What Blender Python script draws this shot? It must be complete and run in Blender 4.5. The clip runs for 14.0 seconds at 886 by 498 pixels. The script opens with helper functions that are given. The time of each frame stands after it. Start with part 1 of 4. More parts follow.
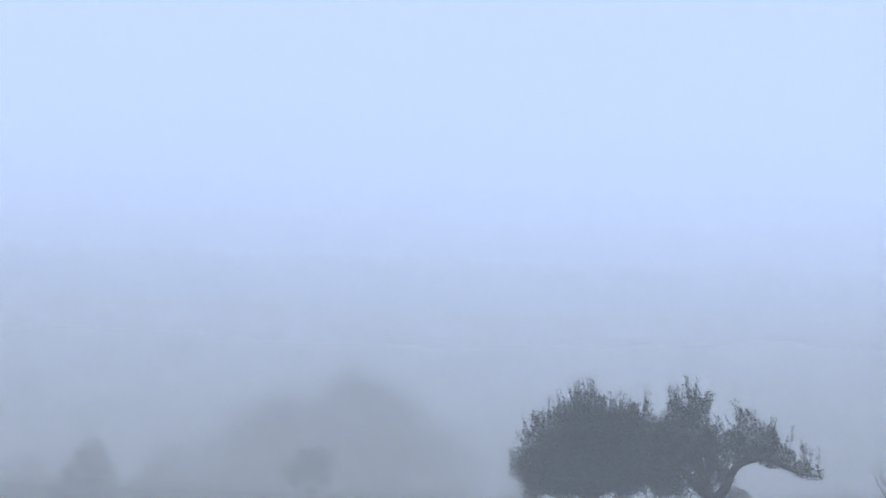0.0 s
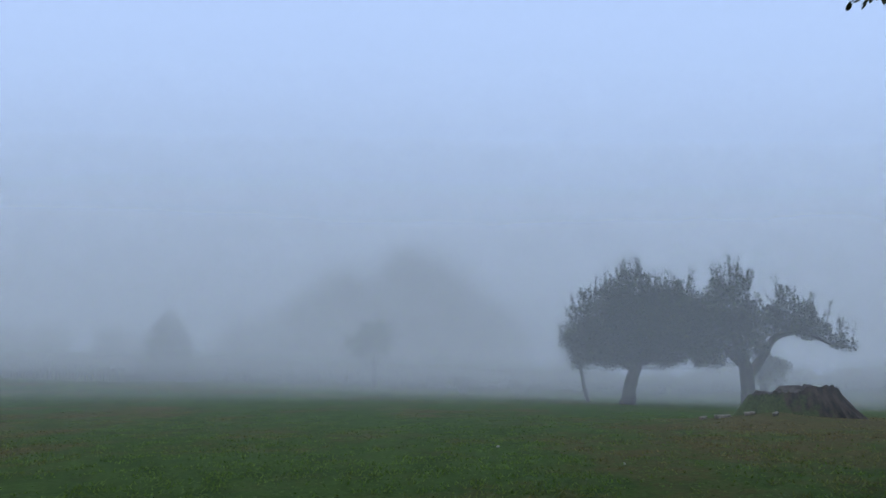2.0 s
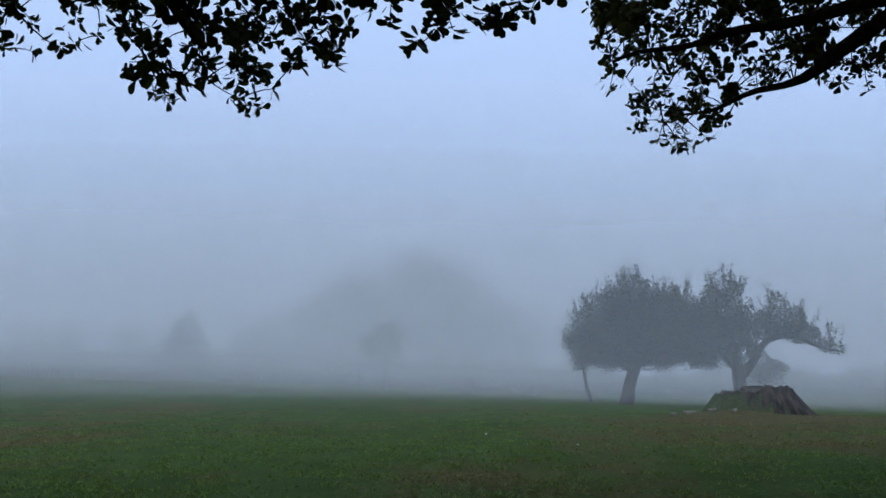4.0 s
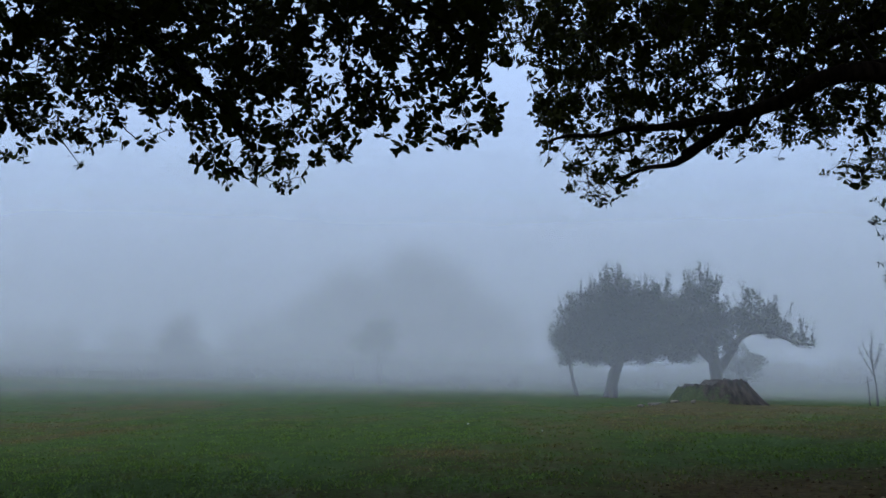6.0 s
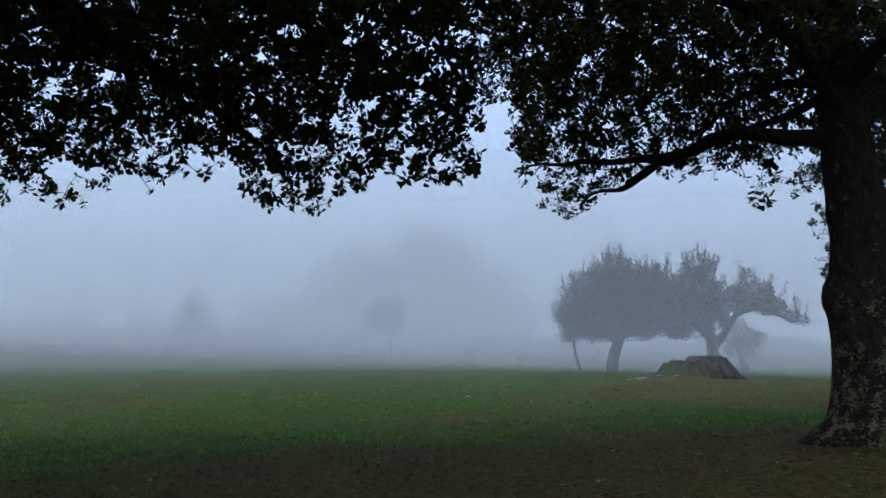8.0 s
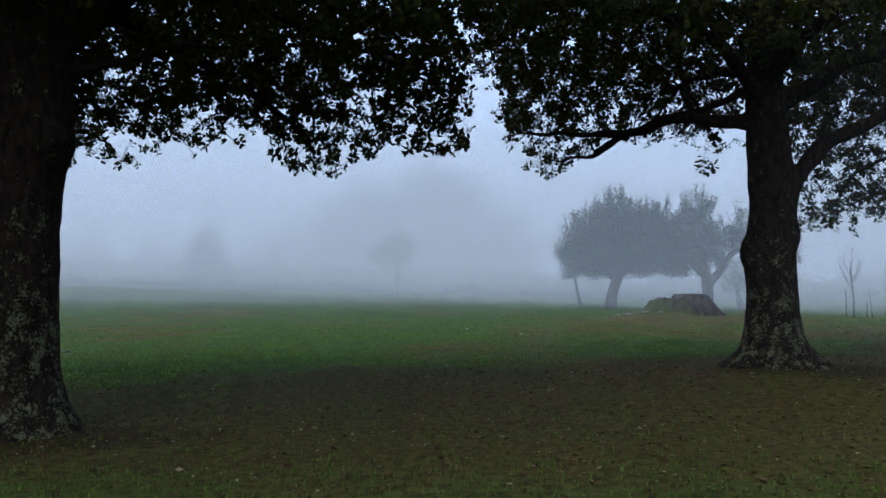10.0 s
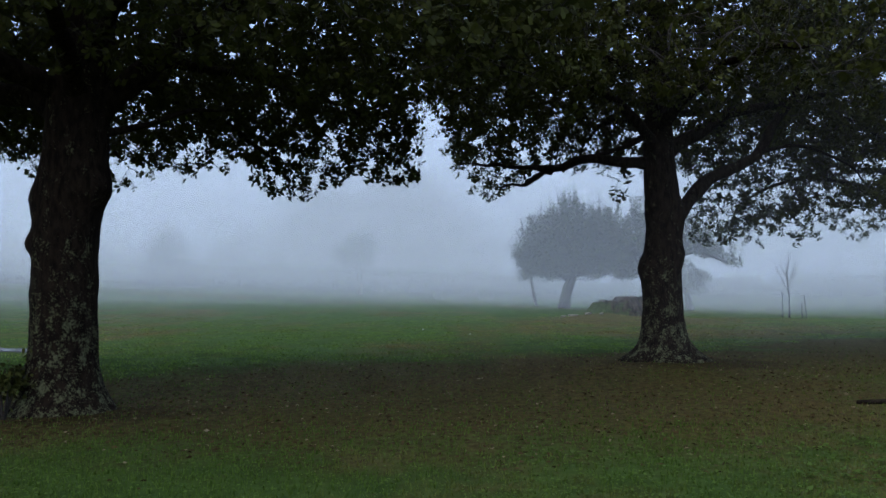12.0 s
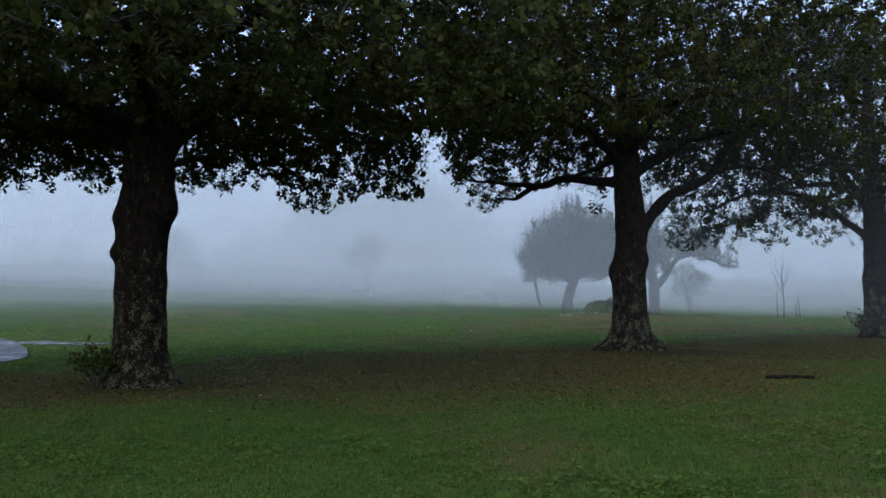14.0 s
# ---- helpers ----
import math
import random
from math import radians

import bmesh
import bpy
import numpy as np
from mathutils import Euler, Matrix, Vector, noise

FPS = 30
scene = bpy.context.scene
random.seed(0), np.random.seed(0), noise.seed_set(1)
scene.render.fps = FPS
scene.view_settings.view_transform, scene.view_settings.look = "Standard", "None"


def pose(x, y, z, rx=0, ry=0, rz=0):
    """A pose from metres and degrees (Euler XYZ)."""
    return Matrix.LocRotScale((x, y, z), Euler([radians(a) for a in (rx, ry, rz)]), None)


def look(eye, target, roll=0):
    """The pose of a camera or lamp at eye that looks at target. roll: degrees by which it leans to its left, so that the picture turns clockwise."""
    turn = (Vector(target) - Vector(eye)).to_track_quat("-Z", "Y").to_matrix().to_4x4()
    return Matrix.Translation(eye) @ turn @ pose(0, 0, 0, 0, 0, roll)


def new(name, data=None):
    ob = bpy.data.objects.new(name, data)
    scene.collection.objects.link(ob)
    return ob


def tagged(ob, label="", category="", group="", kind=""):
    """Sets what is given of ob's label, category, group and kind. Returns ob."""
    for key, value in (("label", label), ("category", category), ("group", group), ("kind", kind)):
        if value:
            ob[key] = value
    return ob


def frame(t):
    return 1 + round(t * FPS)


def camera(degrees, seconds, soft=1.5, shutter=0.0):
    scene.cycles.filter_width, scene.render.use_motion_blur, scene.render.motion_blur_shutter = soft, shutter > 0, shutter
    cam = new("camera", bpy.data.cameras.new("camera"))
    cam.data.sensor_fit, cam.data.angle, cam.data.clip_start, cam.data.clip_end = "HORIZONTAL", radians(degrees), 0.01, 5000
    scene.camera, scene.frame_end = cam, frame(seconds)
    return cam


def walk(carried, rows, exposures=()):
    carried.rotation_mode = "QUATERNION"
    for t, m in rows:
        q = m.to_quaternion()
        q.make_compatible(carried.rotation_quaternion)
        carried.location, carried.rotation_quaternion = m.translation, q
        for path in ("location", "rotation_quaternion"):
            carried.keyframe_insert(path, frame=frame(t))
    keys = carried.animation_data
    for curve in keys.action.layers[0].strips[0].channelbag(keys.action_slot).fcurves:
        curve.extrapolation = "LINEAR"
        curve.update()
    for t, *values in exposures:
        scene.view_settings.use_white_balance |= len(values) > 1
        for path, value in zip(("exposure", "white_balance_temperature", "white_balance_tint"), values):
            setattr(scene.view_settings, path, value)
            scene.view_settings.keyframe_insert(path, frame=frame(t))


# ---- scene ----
from mathutils.kdtree import KDTree

cam = camera(59.1, 14.0)
PATH = [
    (0, (-1.187, 17.65, 0.842), (-1.097, 19.538, 1.496), -0.9),
    (0.5, (-1.084, 17.165, 0.861), (-1.05, 19.102, 1.356), -0.8),
    (1, (-1.047, 16.601, 0.836), (-1.061, 18.563, 1.224), -0.4),
    (1.5, (-1.123, 16.058, 0.834), (-1.143, 18.027, 1.187), -0.6),
    (2, (-1.139, 15.41, 0.85), (-1.189, 17.379, 1.198), -0.8),
    (2.2, (-1.109, 15.152, 0.86), (-1.182, 17.119, 1.214), -1.3),
    (4.3, (-0.783, 12.575, 0.812), (-0.864, 14.543, 1.158), -0.5),
    (4.5, (-0.75, 12.34, 0.826), (-0.829, 14.309, 1.171), -0.7),
    (5, (-0.704, 11.822, 0.822), (-0.775, 13.791, 1.167), -0.8),
    (5.5, (-0.668, 11.36, 0.809), (-0.729, 13.329, 1.155), -1.1),
    (6, (-0.625, 10.893, 0.821), (-0.686, 12.863, 1.159), -1.1),
    (6.5, (-0.588, 10.427, 0.816), (-0.647, 12.398, 1.148), -1.2),
    (7, (-0.546, 9.96, 0.832), (-0.616, 11.931, 1.161), -1.1),
    (7.5, (-0.488, 9.463, 0.837), (-0.566, 11.435, 1.162), -1.2),
    (8, (-0.398, 8.979, 0.868), (-0.485, 10.958, 1.145), -1.2),
    (8.2, (-0.371, 8.797, 0.873), (-0.466, 10.78, 1.122), -1.2),
    (10.3, (-0.126, 6.927, 0.953), (-0.237, 8.921, 1.062), -0.8),
    (10.5, (-0.096, 6.722, 0.973), (-0.205, 8.716, 1.082), -0.8),
    (11, (-0.029, 6.255, 1.0), (-0.093, 8.251, 1.11), -0.8),
    (11.5, (0.035, 5.781, 1.053), (0.013, 7.778, 1.162), -0.6),
    (12, (0.048, 5.311, 1.045), (0.033, 7.308, 1.153), -0.7),
    (12.5, (0.078, 4.839, 1.041), (0.055, 6.836, 1.152), -0.7),
    (13, (0.111, 4.362, 1.035), (0.073, 6.358, 1.148), -0.8),
    (13.5, (0.164, 3.851, 1.005), (0.124, 5.847, 1.118), -0.7),
    (14, (0.183, 3.377, 1.01), (0.148, 5.374, 1.123), -0.7),
]
walk(cam, [(t, look(eye, target, roll)) for t, eye, target, roll in PATH],
     exposures=[(0.0, 0.23, 6950, 16.5), (0.3, 0.12, 6760, 14.5), (0.7, 0.04, 6600, 12.5), (1.2, 0.0, 6560, 11.5), (5.0, 0.0, 6560, 11.5), (8.0, 0.26, 6560, 11.5), (10.5, 0.46, 6560, 11.5), (12.5, 0.46, 6560, 11.5), (14.0, 0.42, 6560, 11.5)])

# ---- light ----
world = bpy.data.worlds.new("world")
scene.world = world
world.use_nodes = True
wn, wl = world.node_tree.nodes, world.node_tree.links
wn.clear()
sky = wn.new("ShaderNodeTexSky")
sky.sky_type, sky.sun_disc = "NISHITA", False
sky.sun_elevation, sky.sun_rotation = radians(40), radians(200)
sky.air_density, sky.dust_density, sky.ozone_density = 1.5, 7.0, 2.0
clear = wn.new("ShaderNodeBackground")
clear.inputs["Strength"].default_value = 0.03
wl.new(sky.outputs["Color"], clear.inputs["Color"])
cloud = wn.new("ShaderNodeBackground")
cloud.inputs["Color"].default_value = (0.395, 0.55, 0.875, 1)
cloud.inputs["Strength"].default_value = 1.14
both = wn.new("ShaderNodeAddShader")
wl.new(clear.outputs[0], both.inputs[0])
wl.new(cloud.outputs[0], both.inputs[1])
wl.new(both.outputs[0], wn.new("ShaderNodeOutputWorld").inputs["Surface"])

scene.cycles.transparent_max_bounces = 32

sun = new("sun", bpy.data.lights.new("sun", "SUN"))
sun.data.energy, sun.data.angle, sun.data.color = 0.5, radians(60), (1.0, 0.96, 0.9)
sun.matrix_basis = look((-8, -18, 60), (0, 0, 0))


# ---- materials ----
class Mat:
    """A small node builder."""

    def __init__(self, name):
        self.m = bpy.data.materials.new(name)
        self.m.use_nodes = True
        self.n, self.l = self.m.node_tree.nodes, self.m.node_tree.links
        self.n.clear()
        self.out = self.n.new("ShaderNodeOutputMaterial")

    def node(self, kind, **inputs):
        nd = self.n.new("ShaderNode" + kind)
        for key, value in inputs.items():
            self.put(nd.inputs[key.replace("_", " ")], value)
        return nd

    def put(self, socket, value):
        if isinstance(value, bpy.types.NodeSocket):
            self.l.new(value, socket)
        else:
            socket.default_value = value

    def place(self):
        return self.node("NewGeometry").outputs["Position"]

    def local(self):
        return self.node("TexCoord").outputs["Object"]

    def noise(self, where, scale, detail=4.0, rough=0.55, stretch=None):
        if stretch:
            mp = self.node("Mapping")
            self.put(mp.inputs["Vector"], where)
            mp.inputs["Scale"].default_value = stretch
            where = mp.outputs[0]
        nd = self.node("TexNoise", Scale=scale, Detail=detail, Roughness=rough)
        self.l.new(where, nd.inputs["Vector"])
        return nd.outputs["Fac"]

    def ramp(self, fac, low, high):
        nd = self.node("MapRange")
        nd.interpolation_type = "SMOOTHSTEP"
        self.put(nd.inputs["Value"], fac)
        nd.inputs["From Min"].default_value, nd.inputs["From Max"].default_value = low, high
        return nd.outputs[0]

    def math(self, op, a, b=0.0):
        nd = self.n.new("ShaderNodeMath")
        nd.operation = op
        self.put(nd.inputs[0], a)
        self.put(nd.inputs[1], b)
        return nd.outputs[0]

    def mix(self, fac, a, b):
        nd = self.n.new("ShaderNodeMix")
        nd.data_type = "RGBA"
        self.put(nd.inputs[0], fac)
        for k, v in ((6, a), (7, b)):
            self.put(nd.inputs[k], v if isinstance(v, bpy.types.NodeSocket) else (*v, 1))
        return nd.outputs[2]

    def bump(self, height, strength, distance):
        nd = self.node("Bump", Strength=strength, Distance=distance)
        self.l.new(height, nd.inputs["Height"])
        return nd.outputs[0]

    def finish(self, color, rough=0.8, normal=None, translucent=0.0, specular=0.3):
        b = self.node("BsdfPrincipled")
        self.put(b.inputs["Base Color"], color if isinstance(color, bpy.types.NodeSocket) else (*color, 1))
        self.put(b.inputs["Roughness"], rough)
        b.inputs["Specular IOR Level"].default_value = specular
        if normal is not None:
            self.l.new(normal, b.inputs["Normal"])
        shader = b.outputs[0]
        if translucent:
            tr = self.node("BsdfTranslucent")
            self.put(tr.inputs["Color"], color if isinstance(color, bpy.types.NodeSocket) else (*color, 1))
            mx = self.node("MixShader", Fac=translucent)
            self.l.new(shader, mx.inputs[1])
            self.l.new(tr.outputs[0], mx.inputs[2])
            shader = mx.outputs[0]
        self.l.new(shader, self.out.inputs["Surface"])
        return self.m


def bark_material(name, dark, light, lichen, amount, scale=1.0, fade=0.0):
    k = Mat(name)
    p = k.place()
    grain = k.noise(p, 22 * scale, 5, 0.6, (1, 1, 0.35))
    color = k.mix(k.ramp(grain, 0.3, 0.7), dark, light)
    broad = k.noise(p, 9.0 * scale, 3, 0.65, (1, 1, 0.75))
    fine = k.noise(p, 45 * scale, 5, 0.8)
    patch = k.math("ADD", k.math("MULTIPLY", broad, 0.5), k.math("MULTIPLY", fine, 0.7))
    # lichen grows thickest on the lowest metre and thins out upwards
    up = k.node("SeparateXYZ")
    k.l.new(p, up.inputs[0])
    patch = k.math("SUBTRACT", patch, k.math("MULTIPLY", k.ramp(up.outputs[2], 0.3, 2.1), fade))
    mask = k.ramp(patch, 0.635 - amount, 0.69 - amount)
    mottled = k.mix(k.ramp(k.noise(p, 40 * scale, 3, 0.6), 0.35, 0.6), tuple(c * 0.55 for c in lichen), lichen)
    color = k.mix(mask, color, mottled)
    height = k.math("ADD", grain, k.math("MULTIPLY", mask, 0.25))
    return k.finish(color, 0.95, k.bump(height, 0.7, 0.03), specular=0.04)


def leaf_material(name, one, two, rough=0.42, translucent=0.18, spec=0.35):
    k = Mat(name)
    rnd = k.math("FRACT", k.math("ADD", k.node("NewGeometry").outputs["Random Per Island"], k.node("ObjectInfo").outputs["Random"]))
    color = k.mix(rnd, one, two)
    color = k.mix(k.ramp(k.noise(k.place(), 3.0, 2), 0.35, 0.7), color, k.mix(0.5, color, two))
    return k.finish(color, rough, None, translucent, spec)


M_BARK = bark_material("lichened_bark", (0.007, 0.005, 0.004), (0.023, 0.016, 0.011), (0.115, 0.120, 0.062), 0.026, 1.0, 0.085)
M_LIMB = bark_material("limb_bark", (0.007, 0.005, 0.004), (0.024, 0.018, 0.013), (0.11, 0.115, 0.07), -0.08)
M_FARBARK = bark_material("grey_bark", (0.018, 0.015, 0.012), (0.05, 0.043, 0.036), (0.10, 0.10, 0.07), -0.03, 0.6)
M_TWIG = Mat("twig").finish((0.03, 0.025, 0.02), 0.85)
M_LEAF = leaf_material("glossy_leaf", (0.015, 0.017, 0.005), (0.058, 0.064, 0.013), 0.6, 0.14, 0.07)
M_APPLELEAF = leaf_material("apple_leaf", (0.020, 0.029, 0.012), (0.042, 0.052, 0.020), 0.8, 0.15, 0.1)
M_FARLEAF = leaf_material("far_leaf", (0.03, 0.045, 0.022), (0.06, 0.08, 0.035), 0.7)
M_NEEDLE = leaf_material("needle", (0.015, 0.028, 0.018), (0.03, 0.05, 0.03), 0.7)
M_STEM = leaf_material("weed_leaf", (0.042, 0.080, 0.012), (0.100, 0.160, 0.030), 0.6, 0.5, 0.1)


def tan_patches(k, p):
    """Where the lawn has dried out: long uneven patches."""
    wide = k.noise(p, 0.13, 4, 0.6, (1.0, 0.7, 1))
    mid = k.noise(p, 0.55, 5, 0.65, (1.0, 0.6, 1))
    small = k.noise(p, 4.0, 3, 0.7, (1.0, 0.6, 1))
    total = k.math("ADD", k.math("ADD", k.math("MULTIPLY", wide, 0.5), k.math("MULTIPLY", mid, 0.35)), k.math("MULTIPLY", small, 0.2))
    # worn ground towards the stump
    sep = k.node("SeparateXYZ")
    k.l.new(p, sep.inputs[0])
    for cx, cy, r, gain in ((6.2, 31.6, 4.6, 0.13), (4.5, 25.0, 6.5, 0.09)):
        dx, dy = k.math("SUBTRACT", sep.outputs[0], cx), k.math("SUBTRACT", sep.outputs[1], cy)
        far = k.math("SQRT", k.math("ADD", k.math("MULTIPLY", dx, dx), k.math("MULTIPLY", dy, dy)))
        total = k.math("ADD", total, k.math("MULTIPLY", k.ramp(far, r, 0.2 * r), gain))
    return k.math("MULTIPLY", k.ramp(total, 0.50, 0.635), 0.8)


def ground_material():
    k = Mat("lawn_and_leaf_litter")
    p = k.place()
    mid = k.noise(p, 0.9, 4, 0.6, (1, 1.6, 1))
    fine = k.noise(p, 14, 4, 0.65)
    tiny = k.noise(p, 70, 3, 0.7)
    green = k.mix(k.ramp(fine, 0.25, 0.75), (0.030, 0.056, 0.011), (0.058, 0.099, 0.021))
    dry = k.mix(k.ramp(fine, 0.25, 0.75), (0.060, 0.045, 0.017), (0.105, 0.077, 0.032))
    lush = k.noise(p, 1.6, 4, 0.7, (1, 0.6, 1))
    green = k.mix(k.ramp(lush, 0.42, 0.62), green, k.mix(0.5, green, (0.022, 0.046, 0.010)))
    lawn = k.mix(tan_patches(k, p), green, dry)
    soil = k.mix(k.ramp(fine, 0.3, 0.72), (0.028, 0.019, 0.006), (0.100, 0.063, 0.020))
    soil = k.mix(k.ramp(tiny, 0.58, 0.7), soil, (0.095, 0.072, 0.034))
    # worn soil under the crowns
    sep = k.node("SeparateXYZ")
    k.l.new(p, sep.inputs[0])

    def ring(cx, cy, rx, ry):
        dx = k.math("DIVIDE", k.math("SUBTRACT", sep.outputs[0], cx), rx)
        dy = k.math("DIVIDE", k.math("SUBTRACT", sep.outputs[1], cy), ry)
        return k.math("ADD", k.math("MULTIPLY", dx, dx), k.math("MULTIPLY", dy, dy))

    d = k.math("MINIMUM", ring(0.2, 13.8, 5.2, 3.7), ring(4.6, 16.4, 4.6, 2.2))
    d = k.math("MINIMUM", d, ring(-4.4, 12.3, 3.0, 1.9))
    d = k.math("MINIMUM", d, ring(8.8, 19.0, 4.0, 2.2))
    d = k.math("ADD", d, k.math("MULTIPLY", k.math("SUBTRACT", mid, 0.5), 1.3))
    d = k.math("ADD", d, k.math("MULTIPLY", k.math("SUBTRACT", fine, 0.5), 0.7))
    bare = k.math("MULTIPLY", k.ramp(d, 1.3, 0.5), k.ramp(fine, 0.75, 0.35))
    bare = k.math("MAXIMUM", k.math("MULTIPLY", bare, 0.9), k.math("MULTIPLY", k.ramp(d, 1.2, 0.4), 0.72))
    color = k.mix(bare, lawn, soil)
    # foot shadow and darker soil beside two trunks, painted into the ground colour
    shady = k.math("MINIMUM", ring(3.35, 15.75, 1.5, 0.75), ring(-3.2, 12.45, 1.3, 0.6))
    shady = k.ramp(k.math("ADD", shady, k.math("ADD", k.math("MULTIPLY", k.math("SUBTRACT", fine, 0.5), 1.8), k.math("MULTIPLY", k.math("SUBTRACT", mid, 0.5), 1.5))), 1.2, 0.1)
    color = k.mix(k.math("MULTIPLY", shady, 0.6), color, (0.016, 0.010, 0.005))
    tuft = k.noise(p, 4.5, 3, 0.6)
    height = k.math("ADD", k.math("ADD", fine, k.math("MULTIPLY", tiny, 0.5)), k.math("MULTIPLY", tuft, 1.6))
    return k.finish(color, 0.95, k.bump(height, 0.5, 0.045), specular=0.04)


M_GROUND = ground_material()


def fog_material(name, opacity, foot, top):
    k = Mat(name)
    uv = k.node("SeparateXYZ")
    k.l.new(k.node("TexCoord").outputs["UV"], uv.inputs[0])
    low = k.ramp(uv.outputs[1], 0.0, foot)
    high = k.ramp(uv.outputs[1], top, 0.0)
    drift = k.noise(k.place(), 0.05, 2, 0.5, (1, 1, 2.5))
    a = k.math("MULTIPLY", k.math("MULTIPLY", k.math("MULTIPLY", low, high), uv.outputs[0]), k.math("MULTIPLY", opacity, k.math("ADD", 0.85, k.math("MULTIPLY", drift, 0.28))))
    white = (0.815, 0.86, 0.86, 1)
    d, t = k.node("BsdfDiffuse"), k.node("BsdfTranslucent")
    d.inputs["Color"].default_value = t.inputs["Color"].default_value = white
    half = k.node("MixShader", Fac=0.5)
    k.l.new(d.outputs[0], half.inputs[1])
    k.l.new(t.outputs[0], half.inputs[2])
    mx = k.node("MixShader", Fac=a)
    k.l.new(k.node("BsdfTransparent").outputs[0], mx.inputs[1])
    k.l.new(half.outputs[0], mx.inputs[2])
    k.l.new(mx.outputs[0], k.out.inputs["Surface"])
    return k.m


# ---- mesh helpers ----
def smooth(a, b, v):
    v = min(1.0, max(0.0, (v - a) / (b - a)))
    return v * v * (3 - 2 * v)


def ground_z(x, y):
    """Height of the lawn: level under the trees, rising gently to one side farther off, with a wooded bank behind."""
    tilt = 0.1 - 0.047 * min(25.0, max(-75.0, x))
    bank = (7.0 - 3.5 * smooth(-10, 40, x)) * smooth(148, 200, y)
    return smooth(20, 58 + 22 * smooth(2, -12, x), y) * tilt + bank


def mesh_object(name, verts, faces, material, parent=None, label="", soft=False):
    me = bpy.data.meshes.new(name)
    me.from_pydata(verts if isinstance(verts, list) else verts.tolist(), [], faces if isinstance(faces, list) else faces.tolist())
    me.materials.append(material)
    if soft:
        me.polygons.foreach_set("use_smooth", [True] * len(me.polygons))
    me.update()
    ob = new(name, me)
    ob.parent = parent
    if label:
        tagged(ob, label)
    return ob


def part(name, bm, material, parent, label=""):
    me = bpy.data.meshes.new(name)
    bm.to_mesh(me)
    bm.free()
    me.materials.append(material)
    ob = new(name, me)
    ob.parent = parent
    if label:
        tagged(ob, label)
    return ob


def thing(name, x, y, z, label, category, group="", kind=""):
    ob = new(name)
    ob.empty_display_size = 0.2
    ob.location = (x, y, z)
    return tagged(ob, label, category, group, kind)


class Tubes:
    """Collects tapered tubes into one mesh."""

    def __init__(self):
        self.v, self.f = [], []

    def add(self, pts, radii, sides=5, rough=0.0, cap=True):
        pts = np.asarray(pts, float)
        tang = np.gradient(pts, axis=0)
        tang /= np.linalg.norm(tang, axis=1)[:, None] + 1e-9
        ref = np.array([0, 0, 1.0]) if abs(tang[0][2]) < 0.8 else np.array([1.0, 0, 0])
        start = len(self.v)
        ang = np.arange(sides) * 2 * math.pi / sides
        for i, (p, t, r) in enumerate(zip(pts, tang, radii)):
            u = np.cross(t, ref)
            u /= np.linalg.norm(u) + 1e-9
            w = np.cross(t, u)
            for a in ang:
                rr = r
                if rough:
                    q = p + (u * math.cos(a) + w * math.sin(a)) * r
                    rr = r * (1 + rough * noise.noise(Vector(q * 3.5)) + 0.6 * rough * noise.noise(Vector(q * 9)))
                self.v.append((p + (u * math.cos(a) + w * math.sin(a)) * rr).tolist())
        for i in range(len(pts) - 1):
            for j in range(sides):
                a, b = start + i * sides + j, start + i * sides + (j + 1) % sides
                self.f.append((a, b, b + sides, a + sides))
        if cap:
            last = start + (len(pts) - 1) * sides
            self.f.append(tuple(range(last, last + sides)))
            self.f.append(tuple(range(start + sides - 1, start - 1, -1)))

    def make(self, name, material, parent, label="", soft=True):
        return mesh_object(name, self.v, self.f, material, parent, label, soft)


def curve_points(pts, step=0.12):
    """A smooth line through the given points."""
    pts = [np.array(p, float) for p in pts]
    ext = [2 * pts[0] - pts[1]] + pts + [2 * pts[-1] - pts[-2]]
    out = []
    for i in range(1, len(ext) - 2):
        a, b, c, d = ext[i - 1:i + 3]
        n = max(2, int(np.linalg.norm(c - b) / step))
        for k in range(n):
            t = k / n
            out.append(0.5 * (2 * b + (c - a) * t + (2 * a - 5 * b + 4 * c - d) * t * t + (3 * b - a - 3 * c + d) * t ** 3))
    out.append(pts[-1])
    return np.array(out)


